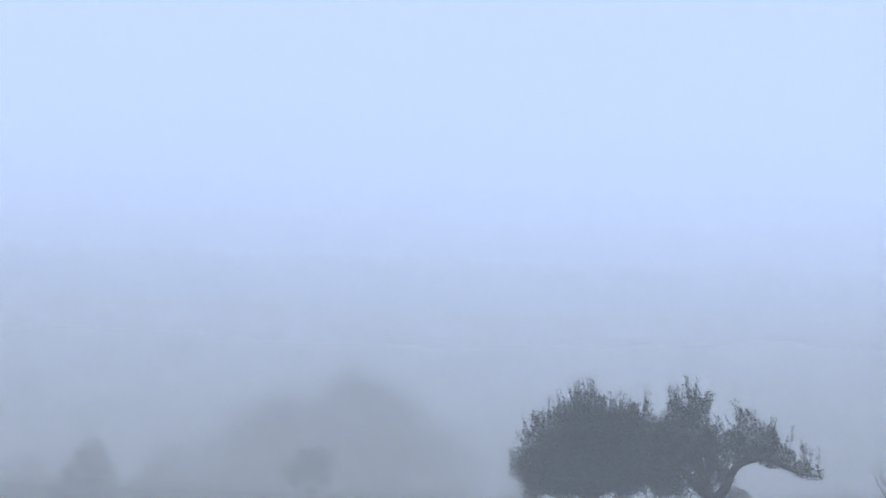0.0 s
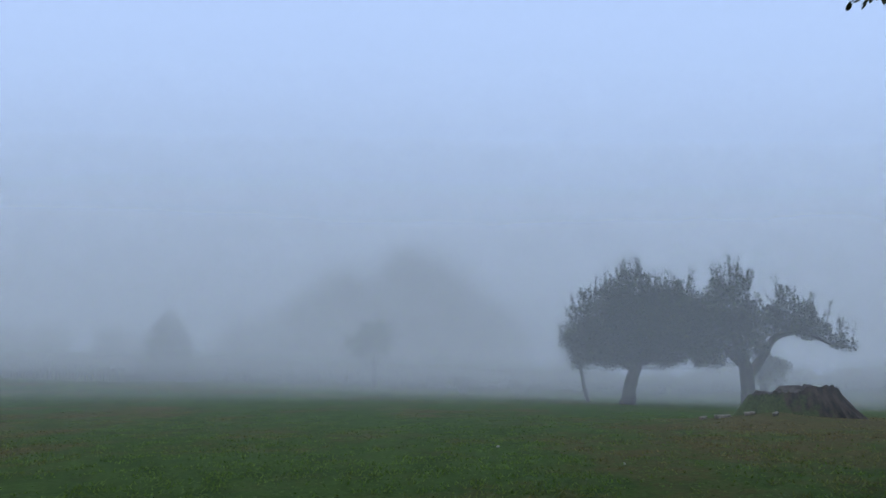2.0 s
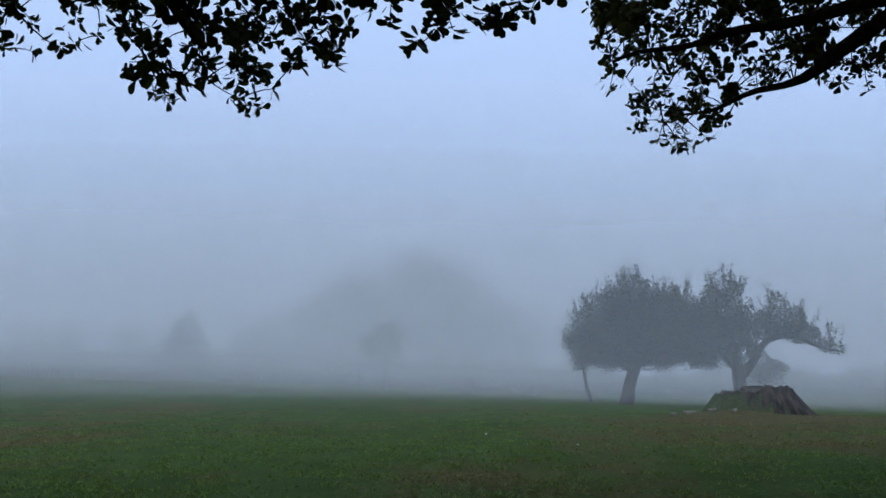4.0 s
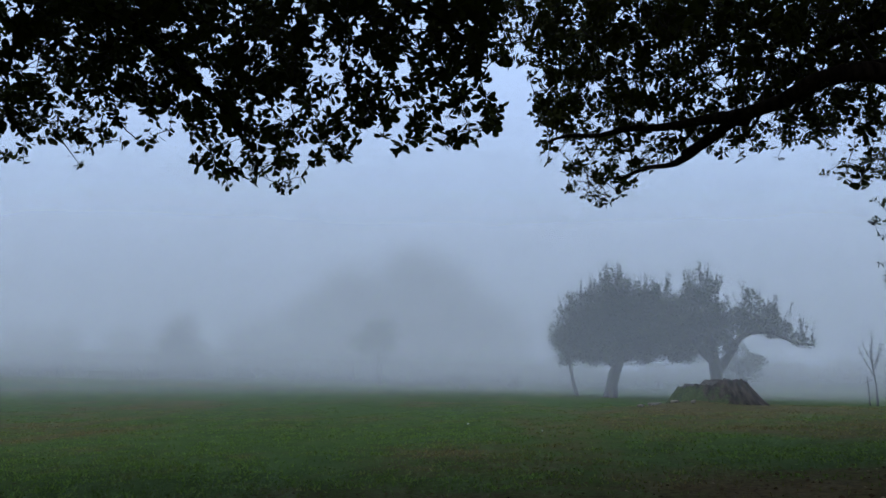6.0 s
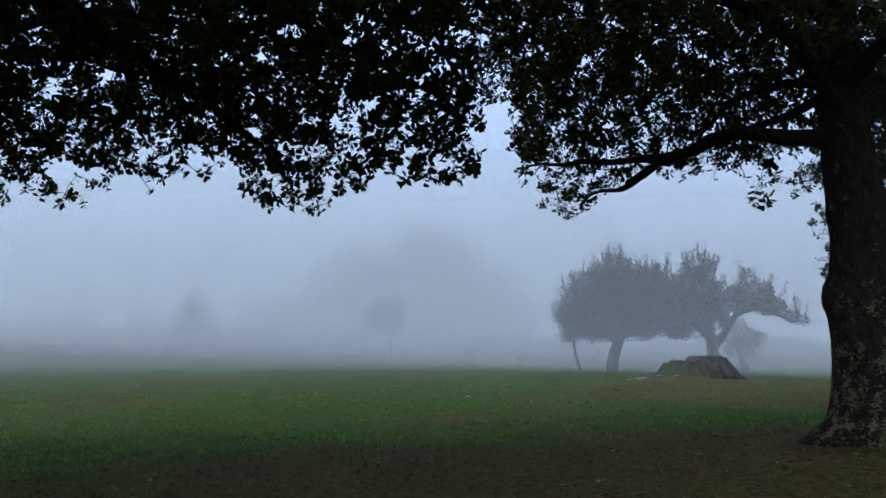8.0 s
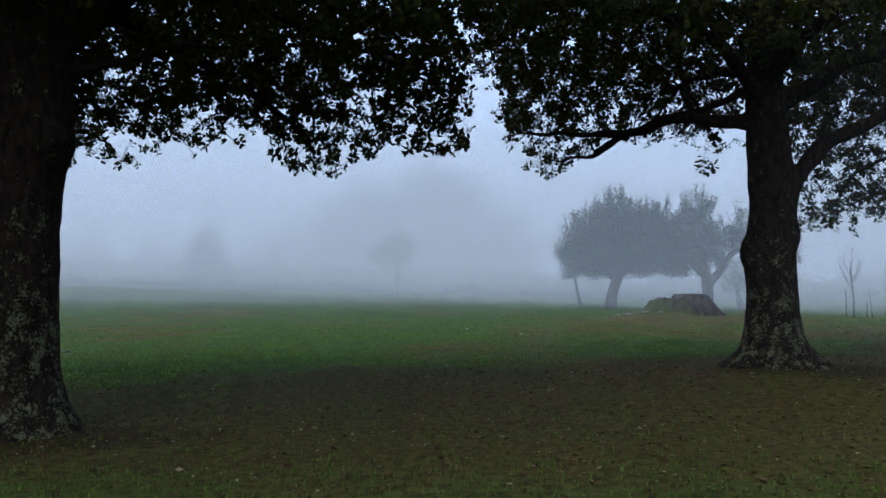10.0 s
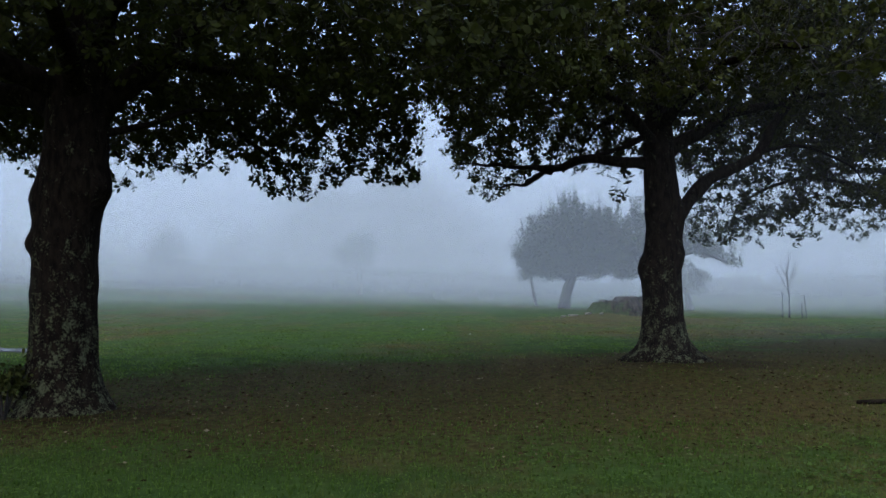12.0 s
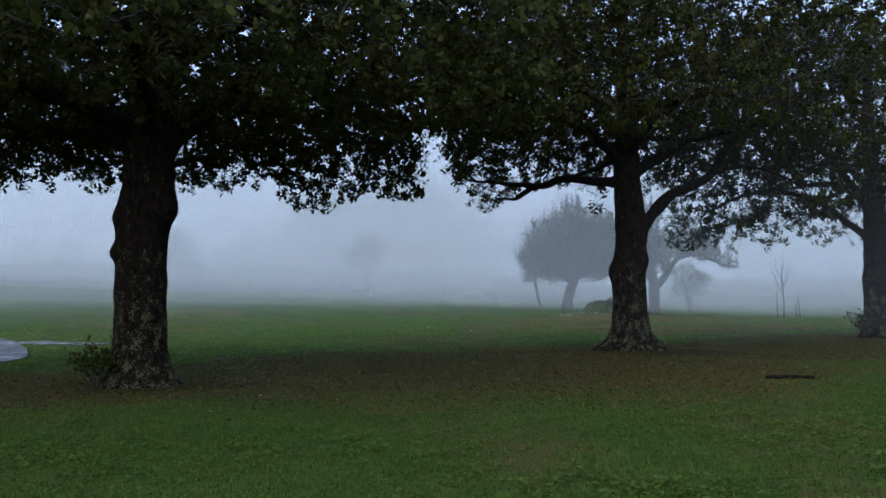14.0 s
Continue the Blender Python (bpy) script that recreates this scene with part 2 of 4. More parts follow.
def leaves_mesh(name, at, way, size, material, parent, rng, wide=0.48, label="", spread=0.35, kind="stuff", face=None, plain=True):
    """Many leaves in one mesh: at, way and face (the way each blade looks) are (n, 3), size is (n,). plain: lozenges, otherwise folded and round-tipped."""
    n = len(at)
    way = way / (np.linalg.norm(way, axis=1)[:, None] + 1e-9)
    side = np.cross(way, rng.normal(size=(n, 3)) * spread + (np.array([0, 0, 1.0]) if face is None else face))
    side /= np.linalg.norm(side, axis=1)[:, None] + 1e-9
    up = np.cross(side, way)
    L, W = size[:, None], (size * wide)[:, None]
    bend = rng.uniform(-0.12, 0.25, (n, 1)) * L
    if plain:
        vs = np.stack([at, at + way * L * 0.5 - side * W * 0.5 + up * L * 0.05, at + way * L - up * bend, at + way * L * 0.5 + side * W * 0.5 + up * L * 0.05], axis=1).reshape(-1, 3)
        base = np.arange(n)[:, None] * 4
        tris = np.concatenate([base + np.array([[0, 1, 3]]), base + np.array([[1, 2, 3]])], axis=1).reshape(-1, 3)
    else:
        vs = np.stack([at,
                       at + way * L * 0.32 + side * W * 0.30 + up * L * 0.05,
                       at + way * L * 0.32 - side * W * 0.30 + up * L * 0.05,
                       at + way * L * 0.68 + side * W * 0.52 + up * L * 0.05 - up * bend * 0.5,
                       at + way * L * 0.68 - side * W * 0.52 + up * L * 0.05 - up * bend * 0.5,
                       at + way * L * 0.97 + side * W * 0.25 - up * bend,
                       at + way * L * 0.97 - side * W * 0.25 - up * bend], axis=1).reshape(-1, 3)
        base = np.arange(n)[:, None] * 7
        tris = np.concatenate([base + np.array([t]) for t in ([0, 2, 1], [1, 2, 4], [1, 4, 3], [3, 4, 6], [3, 6, 5])], axis=1).reshape(-1, 3)
    me = bpy.data.meshes.new(name)
    me.vertices.add(len(vs))
    me.vertices.foreach_set("co", vs.ravel())
    me.loops.add(tris.size)
    me.loops.foreach_set("vertex_index", tris.ravel().astype(np.int32))
    me.polygons.add(len(tris))
    me.polygons.foreach_set("loop_start", np.arange(len(tris), dtype=np.int32) * 3)
    me.update(calc_edges=True)
    me.materials.append(material)
    ob = new(name, me)
    ob.parent = parent
    if label:
        tagged(ob, label)
    return tagged(ob, kind=kind)


# ---- ground and fog ----
def ground_at(x, y):
    """The same with its small humps."""
    if abs(x) > 40 or y < -5 or y > 70:
        return ground_z(x, y)
    lump = 0.035 * noise.noise(Vector((x * 0.5, y * 0.5, 0))) + 0.015 * noise.noise(Vector((x * 2.1, y * 2.1, 3)))
    for cx, cy, h, r in MOUNDS:
        lump += h * math.exp(-((x - cx) ** 2 + (y - cy) ** 2) / (r * r))
    return ground_z(x, y) + lump


def build_ground():
    xs = np.unique(np.concatenate([np.linspace(-14, 14, 141), np.linspace(-80, 80, 81), np.array([-1500, -700, -350, -180, -120, 120, 180, 350, 700, 1500.0])]))
    ys = np.unique(np.concatenate([np.linspace(0, 30, 151), np.linspace(-30, 130, 101), np.array([-1500, -600, -250, -100, -60, 140, 148, 155, 162, 170, 178, 186, 194, 202, 220, 350, 700, 1600.0])]))
    verts = []
    for y in ys:
        for x in xs:
            verts.append((x, y, ground_at(x, y)))
    w = len(xs)
    faces = [(r * w + c, r * w + c + 1, (r + 1) * w + c + 1, (r + 1) * w + c) for r in range(len(ys) - 1) for c in range(w - 1)]
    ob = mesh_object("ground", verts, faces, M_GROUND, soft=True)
    return tagged(ob, "damp green lawn with worn brown soil under the trees", "lawn", kind="structure")


TREE_A, TREE_B, TREE_C = (-3.68, 12.87), (2.95, 16.0), (8.6, 19.2)
STUMP = (6.10, 33.2)
MOUNDS = [(*TREE_A, -0.07, 1.8), (*TREE_B, 0.10, 1.2), (*TREE_C, 0.06, 1.0), (*STUMP, 0.16, 2.6), (STUMP[0] - 0.9, STUMP[1] - 1.0, 0.14, 1.0)]
build_ground()


def fog_veil(y, opacity, half, foot, top, start=None):
    """A sheet of fog across the lawn; with a start it only begins there, thickening over three metres."""
    xs = np.linspace(-half, half, 41) if start is None else start + (half - start) * np.linspace(0, 1, 41) ** 2
    hs = [-0.3, 0, 0.3, 0.6, 1.0, 3, 8, 18, 30, 42, 66]
    verts = [(x, y + 0.002 * x * x / 10, ground_z(x, y) + h) for h in hs for x in xs]
    w = len(xs)
    faces = [(r * w + c, r * w + c + 1, (r + 1) * w + c + 1, (r + 1) * w + c) for r in range(len(hs) - 1) for c in range(w - 1)]
    ob = mesh_object("fog_bank", verts, faces, fog_material("fog", opacity, foot, top), soft=True)
    uv = ob.data.uv_layers.new(name="height")
    for loop in ob.data.loops:
        uv.data[loop.index].uv = (1.0 if start is None else smooth(start, start + 3.0, xs[loop.vertex_index % w]), hs[loop.vertex_index // w])
    return tagged(ob, "thin pale bank of morning fog hanging over the lawn", "fog", "fog banks", "stuff")


for veil_y, veil_a, veil_foot in ((20, 0.08, 1.3), (27, 0.09, 1.0), (38, 0.10, 0.8), (46, 0.10, 0.45), (53, 0.11, 0.3), (67, 0.14, 0.3), (75, 0.15, 0.4), (84, 0.16, 0.7), (94, 0.17, 1.6), (106, 0.18, 2.5), (122, 0.24, 4.0), (138, 0.32, 6.0), (150, 0.54, 8.0), (172, 0.50, 10.0)):
    fog_veil(veil_y, veil_a, 60 + 1.6 * veil_y, veil_foot, 10 + 0.18 * veil_y if veil_y < 100 else 62)
fog_veil(14.4, 0.022, 60, 0.5, 12, 1.2)
fog_veil(17.7, 0.04, 60, 0.5, 12, 3.4)


# ---- the three large trees ----
def trunk_mesh(axis, radius, lobes, burls, seed, parent, sole=0.0, sides=48, step=0.05):
    """A trunk: axis points, radius by height, root lobes (angle, strength), burls (z, angle, size, reach)."""
    line = curve_points(axis, step)
    verts, faces = [], []
    for p in line:
        z = p[2]
        r0 = np.interp(z, [a for a, _ in radius], [b for _, b in radius])
        for j in range(sides):
            a = j * 2 * math.pi / sides
            r = r0
            foot = math.exp(-max(0.0, z - sole) / 0.12)
            for la, ls in lobes:
                d = math.cos(a - la)
                r += ls * foot * max(0.0, d) ** 4
            for bz, ba, size, reach in burls:
                da = math.atan2(math.sin(a - ba), math.cos(a - ba)) * r0
                r += size * math.exp(-((z - bz) ** 2 + da * da) / (reach * reach))
            q = Vector((p[0] + r * math.cos(a) + seed, p[1] + r * math.sin(a), z))
            r *= 1 + 0.07 * noise.noise(q * 2.2) + 0.035 * noise.noise(q * 6) + 0.02 * noise.noise(q * 17)
            verts.append((p[0] + r * math.cos(a), p[1] + r * math.sin(a), z))
    for i in range(len(line) - 1):
        for j in range(sides):
            a, b = i * sides + j, i * sides + (j + 1) % sides
            faces.append((a, b, b + sides, a + sides))
    last = (len(line) - 1) * sides
    faces.append(tuple(range(last, last + sides)))
    return mesh_object("trunk", verts, faces, M_BARK, parent, "", True)


def single_leaf():
    """One folded oval leaf, one metre long, to be scaled."""
    w = 0.56
    verts = [(0, 0, 0), (0.25, w * 0.24, 0.04), (0.25, 0, 0.0), (0.25, -w * 0.24, 0.04), (0.66, w * 0.52, 0.05), (0.66, 0, 0.0), (0.66, -w * 0.52, 0.05), (0.9, w * 0.38, 0.0), (0.92, 0, -0.04), (0.9, -w * 0.38, 0.0), (1.0, 0, -0.07)]
    faces = [(0, 2, 1), (0, 3, 2), (1, 2, 5, 4), (2, 3, 6, 5), (4, 5, 8, 7), (5, 6, 9, 8), (7, 8, 10), (8, 9, 10)]
    me = bpy.data.meshes.new("leaf")
    me.from_pydata(verts, [], faces)
    me.materials.append(M_LEAF)
    me.update()
    return me


LEAF_MESH = single_leaf()


def big_tree(at, seed, axis, radius, lobes, burls, limbs, crown, clusters, label, leaf=0.088, sole=0.0, extra=()):
    """limbs: (points, start radius, end radius). crown(p) -> weight 0..1 for a place in the crown. Places are relative to the tree's foot."""
    rng = np.random.default_rng(seed)
    tree = thing("tree", at[0], at[1], 0.0, label, "tree", "trees in a row on the lawn")
    trunk_mesh(axis, radius, lobes, burls, seed * 3.1, tree, sole)
    nodes, node_r = [], []
    for pts, r0, r1 in limbs:
        line = curve_points(pts, 0.1)
        n = len(line)
        wob = np.array([[noise.noise(Vector(p * 1.7) + Vector((seed + k * 9, 0, 0))) for k in range(3)] for p in line])
        line = line + wob * 0.07 * np.minimum(1, np.arange(n) / 6)[:, None]
        rr = r0 + (r1 - r0) * np.linspace(0, 1, n) ** 0.8
        rr[:4] *= np.array([1.35, 1.2, 1.1, 1.03])[:min(4, n)]
        tb = Tubes()
        tb.add(line, rr, 12, 0.22)
        tb.make("limb", M_LIMB, tree)
        nodes.extend(line[3:])
    lo, hi = crown.low, crown.high
    pts = []
    while len(pts) < clusters:
        p = rng.uniform(lo, hi)
        if rng.random() < crown(p):
            pts.append(p)
    pts = np.array(pts)
    nodes = np.array(nodes)
    pts = np.concatenate([pts, np.array(extra).reshape(-1, 3)])
    pool = [tuple(q) for q in nodes]

    def finder():
        tree_of = KDTree(len(pool))
        for i, q in enumerate(pool):
            tree_of.insert(q, i)
        tree_of.balance()
        return tree_of

    near = finder()
    pts = pts[np.argsort([near.find(p)[2] for p in pts])]
    twigs = Tubes()
    tips = []
    for count, p in enumerate(pts):
        if count % 250 == 0:
            near = finder()
        q = np.array(near.find(p)[0])
        gap = np.linalg.norm(p - q)
        bow = rng.normal(size=3) * 0.08 * gap + np.array([0, 0, 0.10 * gap])
        line = [q, q + (p - q) * 0.35 + bow, q + (p - q) * 0.7 + bow, p]
        r = 0.004 + 0.012 * min(1.0, gap)
        twigs.add(line, [r, r * 0.8, r * 0.6, 0.003], 3, cap=False)
        pool.extend(tuple(v) for v in line[1:])
        tips.append((p, (p - q) / (gap + 1e-6)))
    twigs.make("branchwork", M_TWIG, tree, "thin dark twigs")["kind"] = "stuff"
    tips.sort(key=lambda tip: tip[0][2])
    singles = 0
    at_, way, size, face = [], [], [], []
    for p, w in tips:
        k = rng.integers(10, 16)
        w = w + np.array([0, 0, -0.12]) + rng.normal(size=3) * 0.35
        w /= np.linalg.norm(w)
        # a whorl at the tip and two looser ones behind it
        ring = rng.choice(3, k, p=(0.55, 0.28, 0.17))
        along = np.array([0.0, -0.055, -0.115])[ring] + rng.normal(size=k) * 0.008
        turn = rng.permutation(k) * 2.4 + rng.normal(size=k) * 0.3
        u = np.cross(w, rng.normal(size=3))
        u /= np.linalg.norm(u) + 1e-9
        out = np.cos(turn)[:, None] * u + np.sin(turn)[:, None] * np.cross(w, u)
        la = p + along[:, None] * w + out * 0.008
        lw = out + w * rng.uniform(-0.05, 0.75, (k, 1)) + rng.normal(size=(k, 3)) * 0.12
        ls = leaf * rng.uniform(0.6, 1.2) * rng.uniform(0.7, 1.1, k)
        if singles < 280:
            singles += k
            for a, d, size_one in zip(la, lw, ls):
                d = Vector(d).normalized()
                sd = d.cross(Vector(rng.normal(size=3) * 0.35 + w)).normalized()
                one = new("leaf", LEAF_MESH)
                one.parent = tree
                one.matrix_basis = Matrix.Translation(a) @ Matrix((d, sd, d.cross(sd) * -1)).transposed().to_4x4() @ Matrix.Scale(size_one, 4)
        else:
            at_.append(la), way.append(lw), size.append(ls), face.append(np.tile(w, (k, 1)))
    leaves_mesh("crown", np.concatenate(at_), np.concatenate(way), np.concatenate(size), M_LEAF, tree, rng, wide=0.57, label="dense crown of dark glossy oval leaves", face=np.concatenate(face), plain=False)
    return tree


class Crown:
    """A spreading crown: an ellipse in plan, a wavy hanging underside, a domed top, and gaps."""

    def __init__(self, centre, rx, ry, under, rise, height, seed, low_spots=(), cut=None, lean=0.0, airy=None):
        self.c, self.rx, self.ry, self.under, self.rise, self.h, self.seed = centre, rx, ry, under, rise, height, seed
        self.spots, self.cut, self.lean, self.airy = low_spots, cut, lean, airy
        self.low = np.array([centre[0] - rx, centre[1] - ry, under - 1.0])
        self.high = np.array([centre[0] + rx, centre[1] + ry, under + rise + height])

    def __call__(self, p):
        dx, dy = (p[0] - self.c[0]) / self.rx, (p[1] - self.c[1]) / self.ry
        edge = 1 + 0.12 * noise.noise(Vector((math.atan2(dy, dx) * 1.6, self.seed, 0)))
        r = (abs(dx) ** 2.7 + abs(dy) ** 2.7) ** (1 / 2.7) / edge
        if r > 1 or (self.cut and self.cut(p)):
            return 0.0
        floor = self.under + self.rise * (1 - r ** 2.2) + 0.28 * noise.noise(Vector((p[0] * 1.1, p[1] * 1.1, self.seed)))
        near = 0.0
        for sx, sy, depth, reach in self.spots:
            fall = math.exp(-((p[0] - sx) ** 2 + (p[1] - sy) ** 2) / (reach * reach))
            floor -= depth * fall
            near = max(near, fall if depth > 0.0 else 0.0)
        top = self.under + self.rise + self.h * math.sqrt(max(0.0, 1 - r * r)) + 0.4
        if p[2] < floor or p[2] > top:
            return 0.0
        lump = noise.noise(Vector((p[0] * 0.9, p[1] * 0.9, p[2] * 1.3 + self.seed)))
        w = 0.7 + 0.95 * lump + 1.0 * near
        w += 0.8 * math.exp(-(p[2] - floor) / 0.4)
        w = min(1.0, max(0.08, w)) * (min(1.0, max(0.25, 0.72 + self.lean * p[1])) if p[2] < self.under + 2.0 else 1.0)
        return w * self.airy(p, lump) if self.airy else w


big_tree(TREE_A, 11,
         [(0, 0, -0.3), (0, 0, 0.6), (0.0, 0, 1.19), (0.02, 0, 1.88), (0.09, 0, 2.58), (0.12, 0.02, 3.1), (0.2, 0.1, 4.2), (0.1, 0.2, 6.0)],
         [(-0.3, 0.46), (-0.06, 0.43), (0.14, 0.36), (0.45, 0.31), (1.2, 0.295), (2.0, 0.30), (2.6, 0.295), (3.2, 0.28), (4.2, 0.2), (6, 0.1)],
         [(-0.4, 0.12), (0.9, 0.05), (2.4, 0.08), (3.6, 0.1), (5.0, 0.08)],
         [(1.56, 3.35, 0.08, 0.11), (1.98, 3.2, 0.07, 0.2), (2.05, -0.35, 0.14, 0.17), (2.3, -0.5, 0.06, 0.25), (0.9, 5.0, 0.04, 0.2)],
         [([(0.1, 0, 2.75), (-0.8, 0.4, 3.15), (-2.0, 0.9, 3.3), (-3.6, 1.6, 3.5), (-5.2, 2.2, 3.5)], 0.15, 0.03),
          ([(0.14, 0, 2.75), (0.55, 0.05, 3.1), (1.15, 0.2, 3.65), (1.9, 0.5, 4.3), (2.6, 0.8, 4.8)], 0.15, 0.04),
          ([(0.9, 0.15, 3.4), (1.5, 1.2, 3.5), (2.3, 2.5, 3.5), (3.1, 3.3, 3.25)], 0.06, 0.015),
          ([(0.2, 0, 2.62), (0.6, 0.1, 2.72), (1.0, 0.3, 2.9), (1.4, 0.8, 3.05)], 0.045, 0.012),
          ([(0.15, 0, 3.0), (0.3, 1.0, 3.4), (0.4, 2.4, 3.5), (0.9, 3.6, 3.2), (1.3, 4.3, 2.8)], 0.13, 0.02),
          ([(0.12, 0, 3.1), (-0.6, 1.2, 3.5), (-1.2, 2.6, 3.5), (-1.2, 3.9, 3.1)], 0.12, 0.02),
          ([(0.1, 0, 2.9), (0.4, -1.0, 3.3), (0.9, -2.4, 3.4), (1.2, -3.8, 3.2)], 0.11, 0.02),
          ([(0.1, 0, 3.0), (-0.8, -1.0, 3.3), (-1.6, -2.4, 3.4), (-2.2, -3.6, 3.2)], 0.13, 0.025),
          ([(0.15, 0.0, 3.4), (1.0, -0.5, 4.0), (2.3, -1.0, 4.4), (3.6, -1.2, 4.3)], 0.08, 0.02),
          ([(0.2, 0.1, 3.9), (0.9, 0.8, 4.6), (1.8, 1.4, 5.2)], 0.11, 0.03),
          ([(0.2, 0.1, 3.9), (-0.9, 0.2, 4.7), (-2.0, 0.4, 5.3)], 0.11, 0.03)],
         Crown((-0.5, -0.2), 5.5, 5.2, 2.80, 0.35, 3.2, 4.0, [(-2.4, 0.6, 0.22, 0.9), (-3.9, 1.6, 0.2, 1.0), (-0.9, 4.6, -0.2, 0.8), (-3.0, 4.0, -0.12, 1.0), (1.3, 4.3, 0.5, 0.6), (0.5, 4.4, -0.15, 0.4), (0.0, 4.0, 0.08, 0.6), (2.9, 3.6, 0.22, 0.7)],
               cut=lambda p: p[1] > 0.4 and p[2] < 3.8 and p[0] > 3.16 + 0.1 * (p[1] - 1.0) + 0.22 * noise.noise(Vector((p[1] * 1.7, p[2] * 1.7, 2.0))), lean=0.16),
         16800, "broad evergreen tree with lichen-spotted trunk and burls", sole=-0.06)

big_tree(TREE_B, 23,
         [(0, 0, -0.12), (0, 0, 0.6), (0.0, 0, 1.2), (0.03, 0, 2.14), (0.0, 0, 3.1), (0.05, 0.05, 4.2), (0.0, 0.1, 6.0)],
         [(-0.2, 0.50), (0.05, 0.46), (0.25, 0.34), (0.42, 0.295), (0.8, 0.27), (1.1, 0.26), (1.5, 0.232), (2.1, 0.235), (2.6, 0.22), (3.2, 0.20), (4.5, 0.14), (6, 0.07)],
         [(-0.3, 0.16), (0.9, 0.05), (2.3, 0.06), (3.3, 0.15), (4.7, 0.14)],
         [(1.35, 3.3, 0.09, 0.18), (1.5, -0.3, 0.07, 0.16), (0.8, 4.6, 0.03, 0.2), (2.0, -0.2, 0.06, 0.25)],
         [([(0.10, 0, 1.85), (0.34, 0.05, 2.2), (0.75, 0.1, 2.55), (1.40, 0.12, 2.93), (1.8, 0.2, 3.5), (2.3, 0.3, 4.2)], 0.12, 0.04),
          ([(0.0, 0, 2.76), (-0.5, 0.0, 2.79), (-1.0, 0.05, 2.81), (-1.25, 0.25, 2.82), (-1.45, 0.9, 2.79), (-1.62, 1.55, 2.76)], 0.085, 0.042),
          ([(-0.1, 0, 3.2), (-0.4, 0.05, 3.05), (-0.8, 0.1, 2.86), (-1.0, 0.1, 2.82)], 0.045, 0.03),
          ([(-1.58, 1.45, 2.77), (-1.68, 1.7, 2.72), (-1.9, 2.15, 2.76), (-2.2, 2.75, 2.86)], 0.032, 0.01),
          ([(-1.4, 0.75, 2.80), (-1.8, 1.4, 2.98), (-2.3, 2.0, 3.1), (-2.7, 2.45, 3.18)], 0.055, 0.012),
          ([(0.0, 0, 2.85), (0.4, 0.1, 3.1), (1.1, 0.2, 3.5), (2.0, 0.3, 3.7), (3.2, 0.3, 3.8)], 0.11, 0.025),
          ([(0.0, 0, 3.0), (-0.5, -0.5, 3.35), (-1.2, -1.0, 3.6), (-2.4, -1.6, 3.7)], 0.09, 0.02),
          ([(0.0, 0, 3.2), (0.2, -1.0, 3.5), (0.4, -2.2, 3.6), (0.6, -3.2, 3.4)], 0.09, 0.02),
          ([(0.0, 0, 3.3), (-0.4, 1.0, 3.6), (-0.6, 2.0, 3.5), (-0.7, 2.7, 3.3)], 0.06, 0.015),
          ([(0.0, 0, 3.4), (0.9, 1.0, 3.7), (1.8, 2.2, 3.6)], 0.08, 0.02),
          ([(0.0, 0.0, 3.9), (-0.9, 0.4, 4.6), (-1.7, 0.6, 5.0)], 0.08, 0.02),
          ([(1.40, 0.12, 2.93), (2.2, 0.6, 3.1), (3.0, 1.0, 2.95), (3.6, 1.4, 2.6)], 0.035, 0.012)],
         Crown((0.2, 0.2), 4.1, 4.3, 2.85, 0.5, 3.0, 9.0, [(-2.15, 2.55, 0.46, 0.5), (-1.75, 1.9, 0.36, 0.4), (-1.2, 2.2, 0.22, 0.5), (-2.85, 2.6, -0.05, 0.6), (-2.4, 2.4, 0.01, 0.9), (-0.6, 1.7, 0.28, 0.6), (-0.25, 1.56, 0.74, 0.28), (2.8, 1.4, 0.35, 1.0)],
               cut=lambda p: p[0] < 0.8 and p[1] > 3.1 + 0.3 * noise.noise(Vector((p[0] * 1.5, p[2], 8.0))) or p[2] < 4.15 and p[0] < -2.9 + 0.07 * (p[1] - 1.4) + 0.15 * noise.noise(Vector((p[1] * 1.7, p[2] * 1.7, 5.0))),
               airy=lambda p, lump: (0.38 if lump < 0.0 else 0.85) if p[0] > 0.6 and p[2] < 4.6 else 1.0, lean=0.12),
         11200, "evergreen tree with forked limb and flared lichen-spotted foot", leaf=0.076, sole=0.1,
         extra=[(-0.2, 1.5, 2.45), (-0.15, 1.5, 2.55), (-0.28, 1.5, 2.6), (-0.1, 1.45, 2.7), (-0.22, 1.5, 2.75), (-0.3, 1.55, 2.5), (-0.05, 1.5, 2.82), (-0.15, 1.5, 2.9), (-2.2, 2.95, 2.66), (-2.1, 3.0, 2.72), (-2.3, 3.0, 2.74), (-2.15, 2.9, 2.63), (-1.95, 2.9, 2.72)])

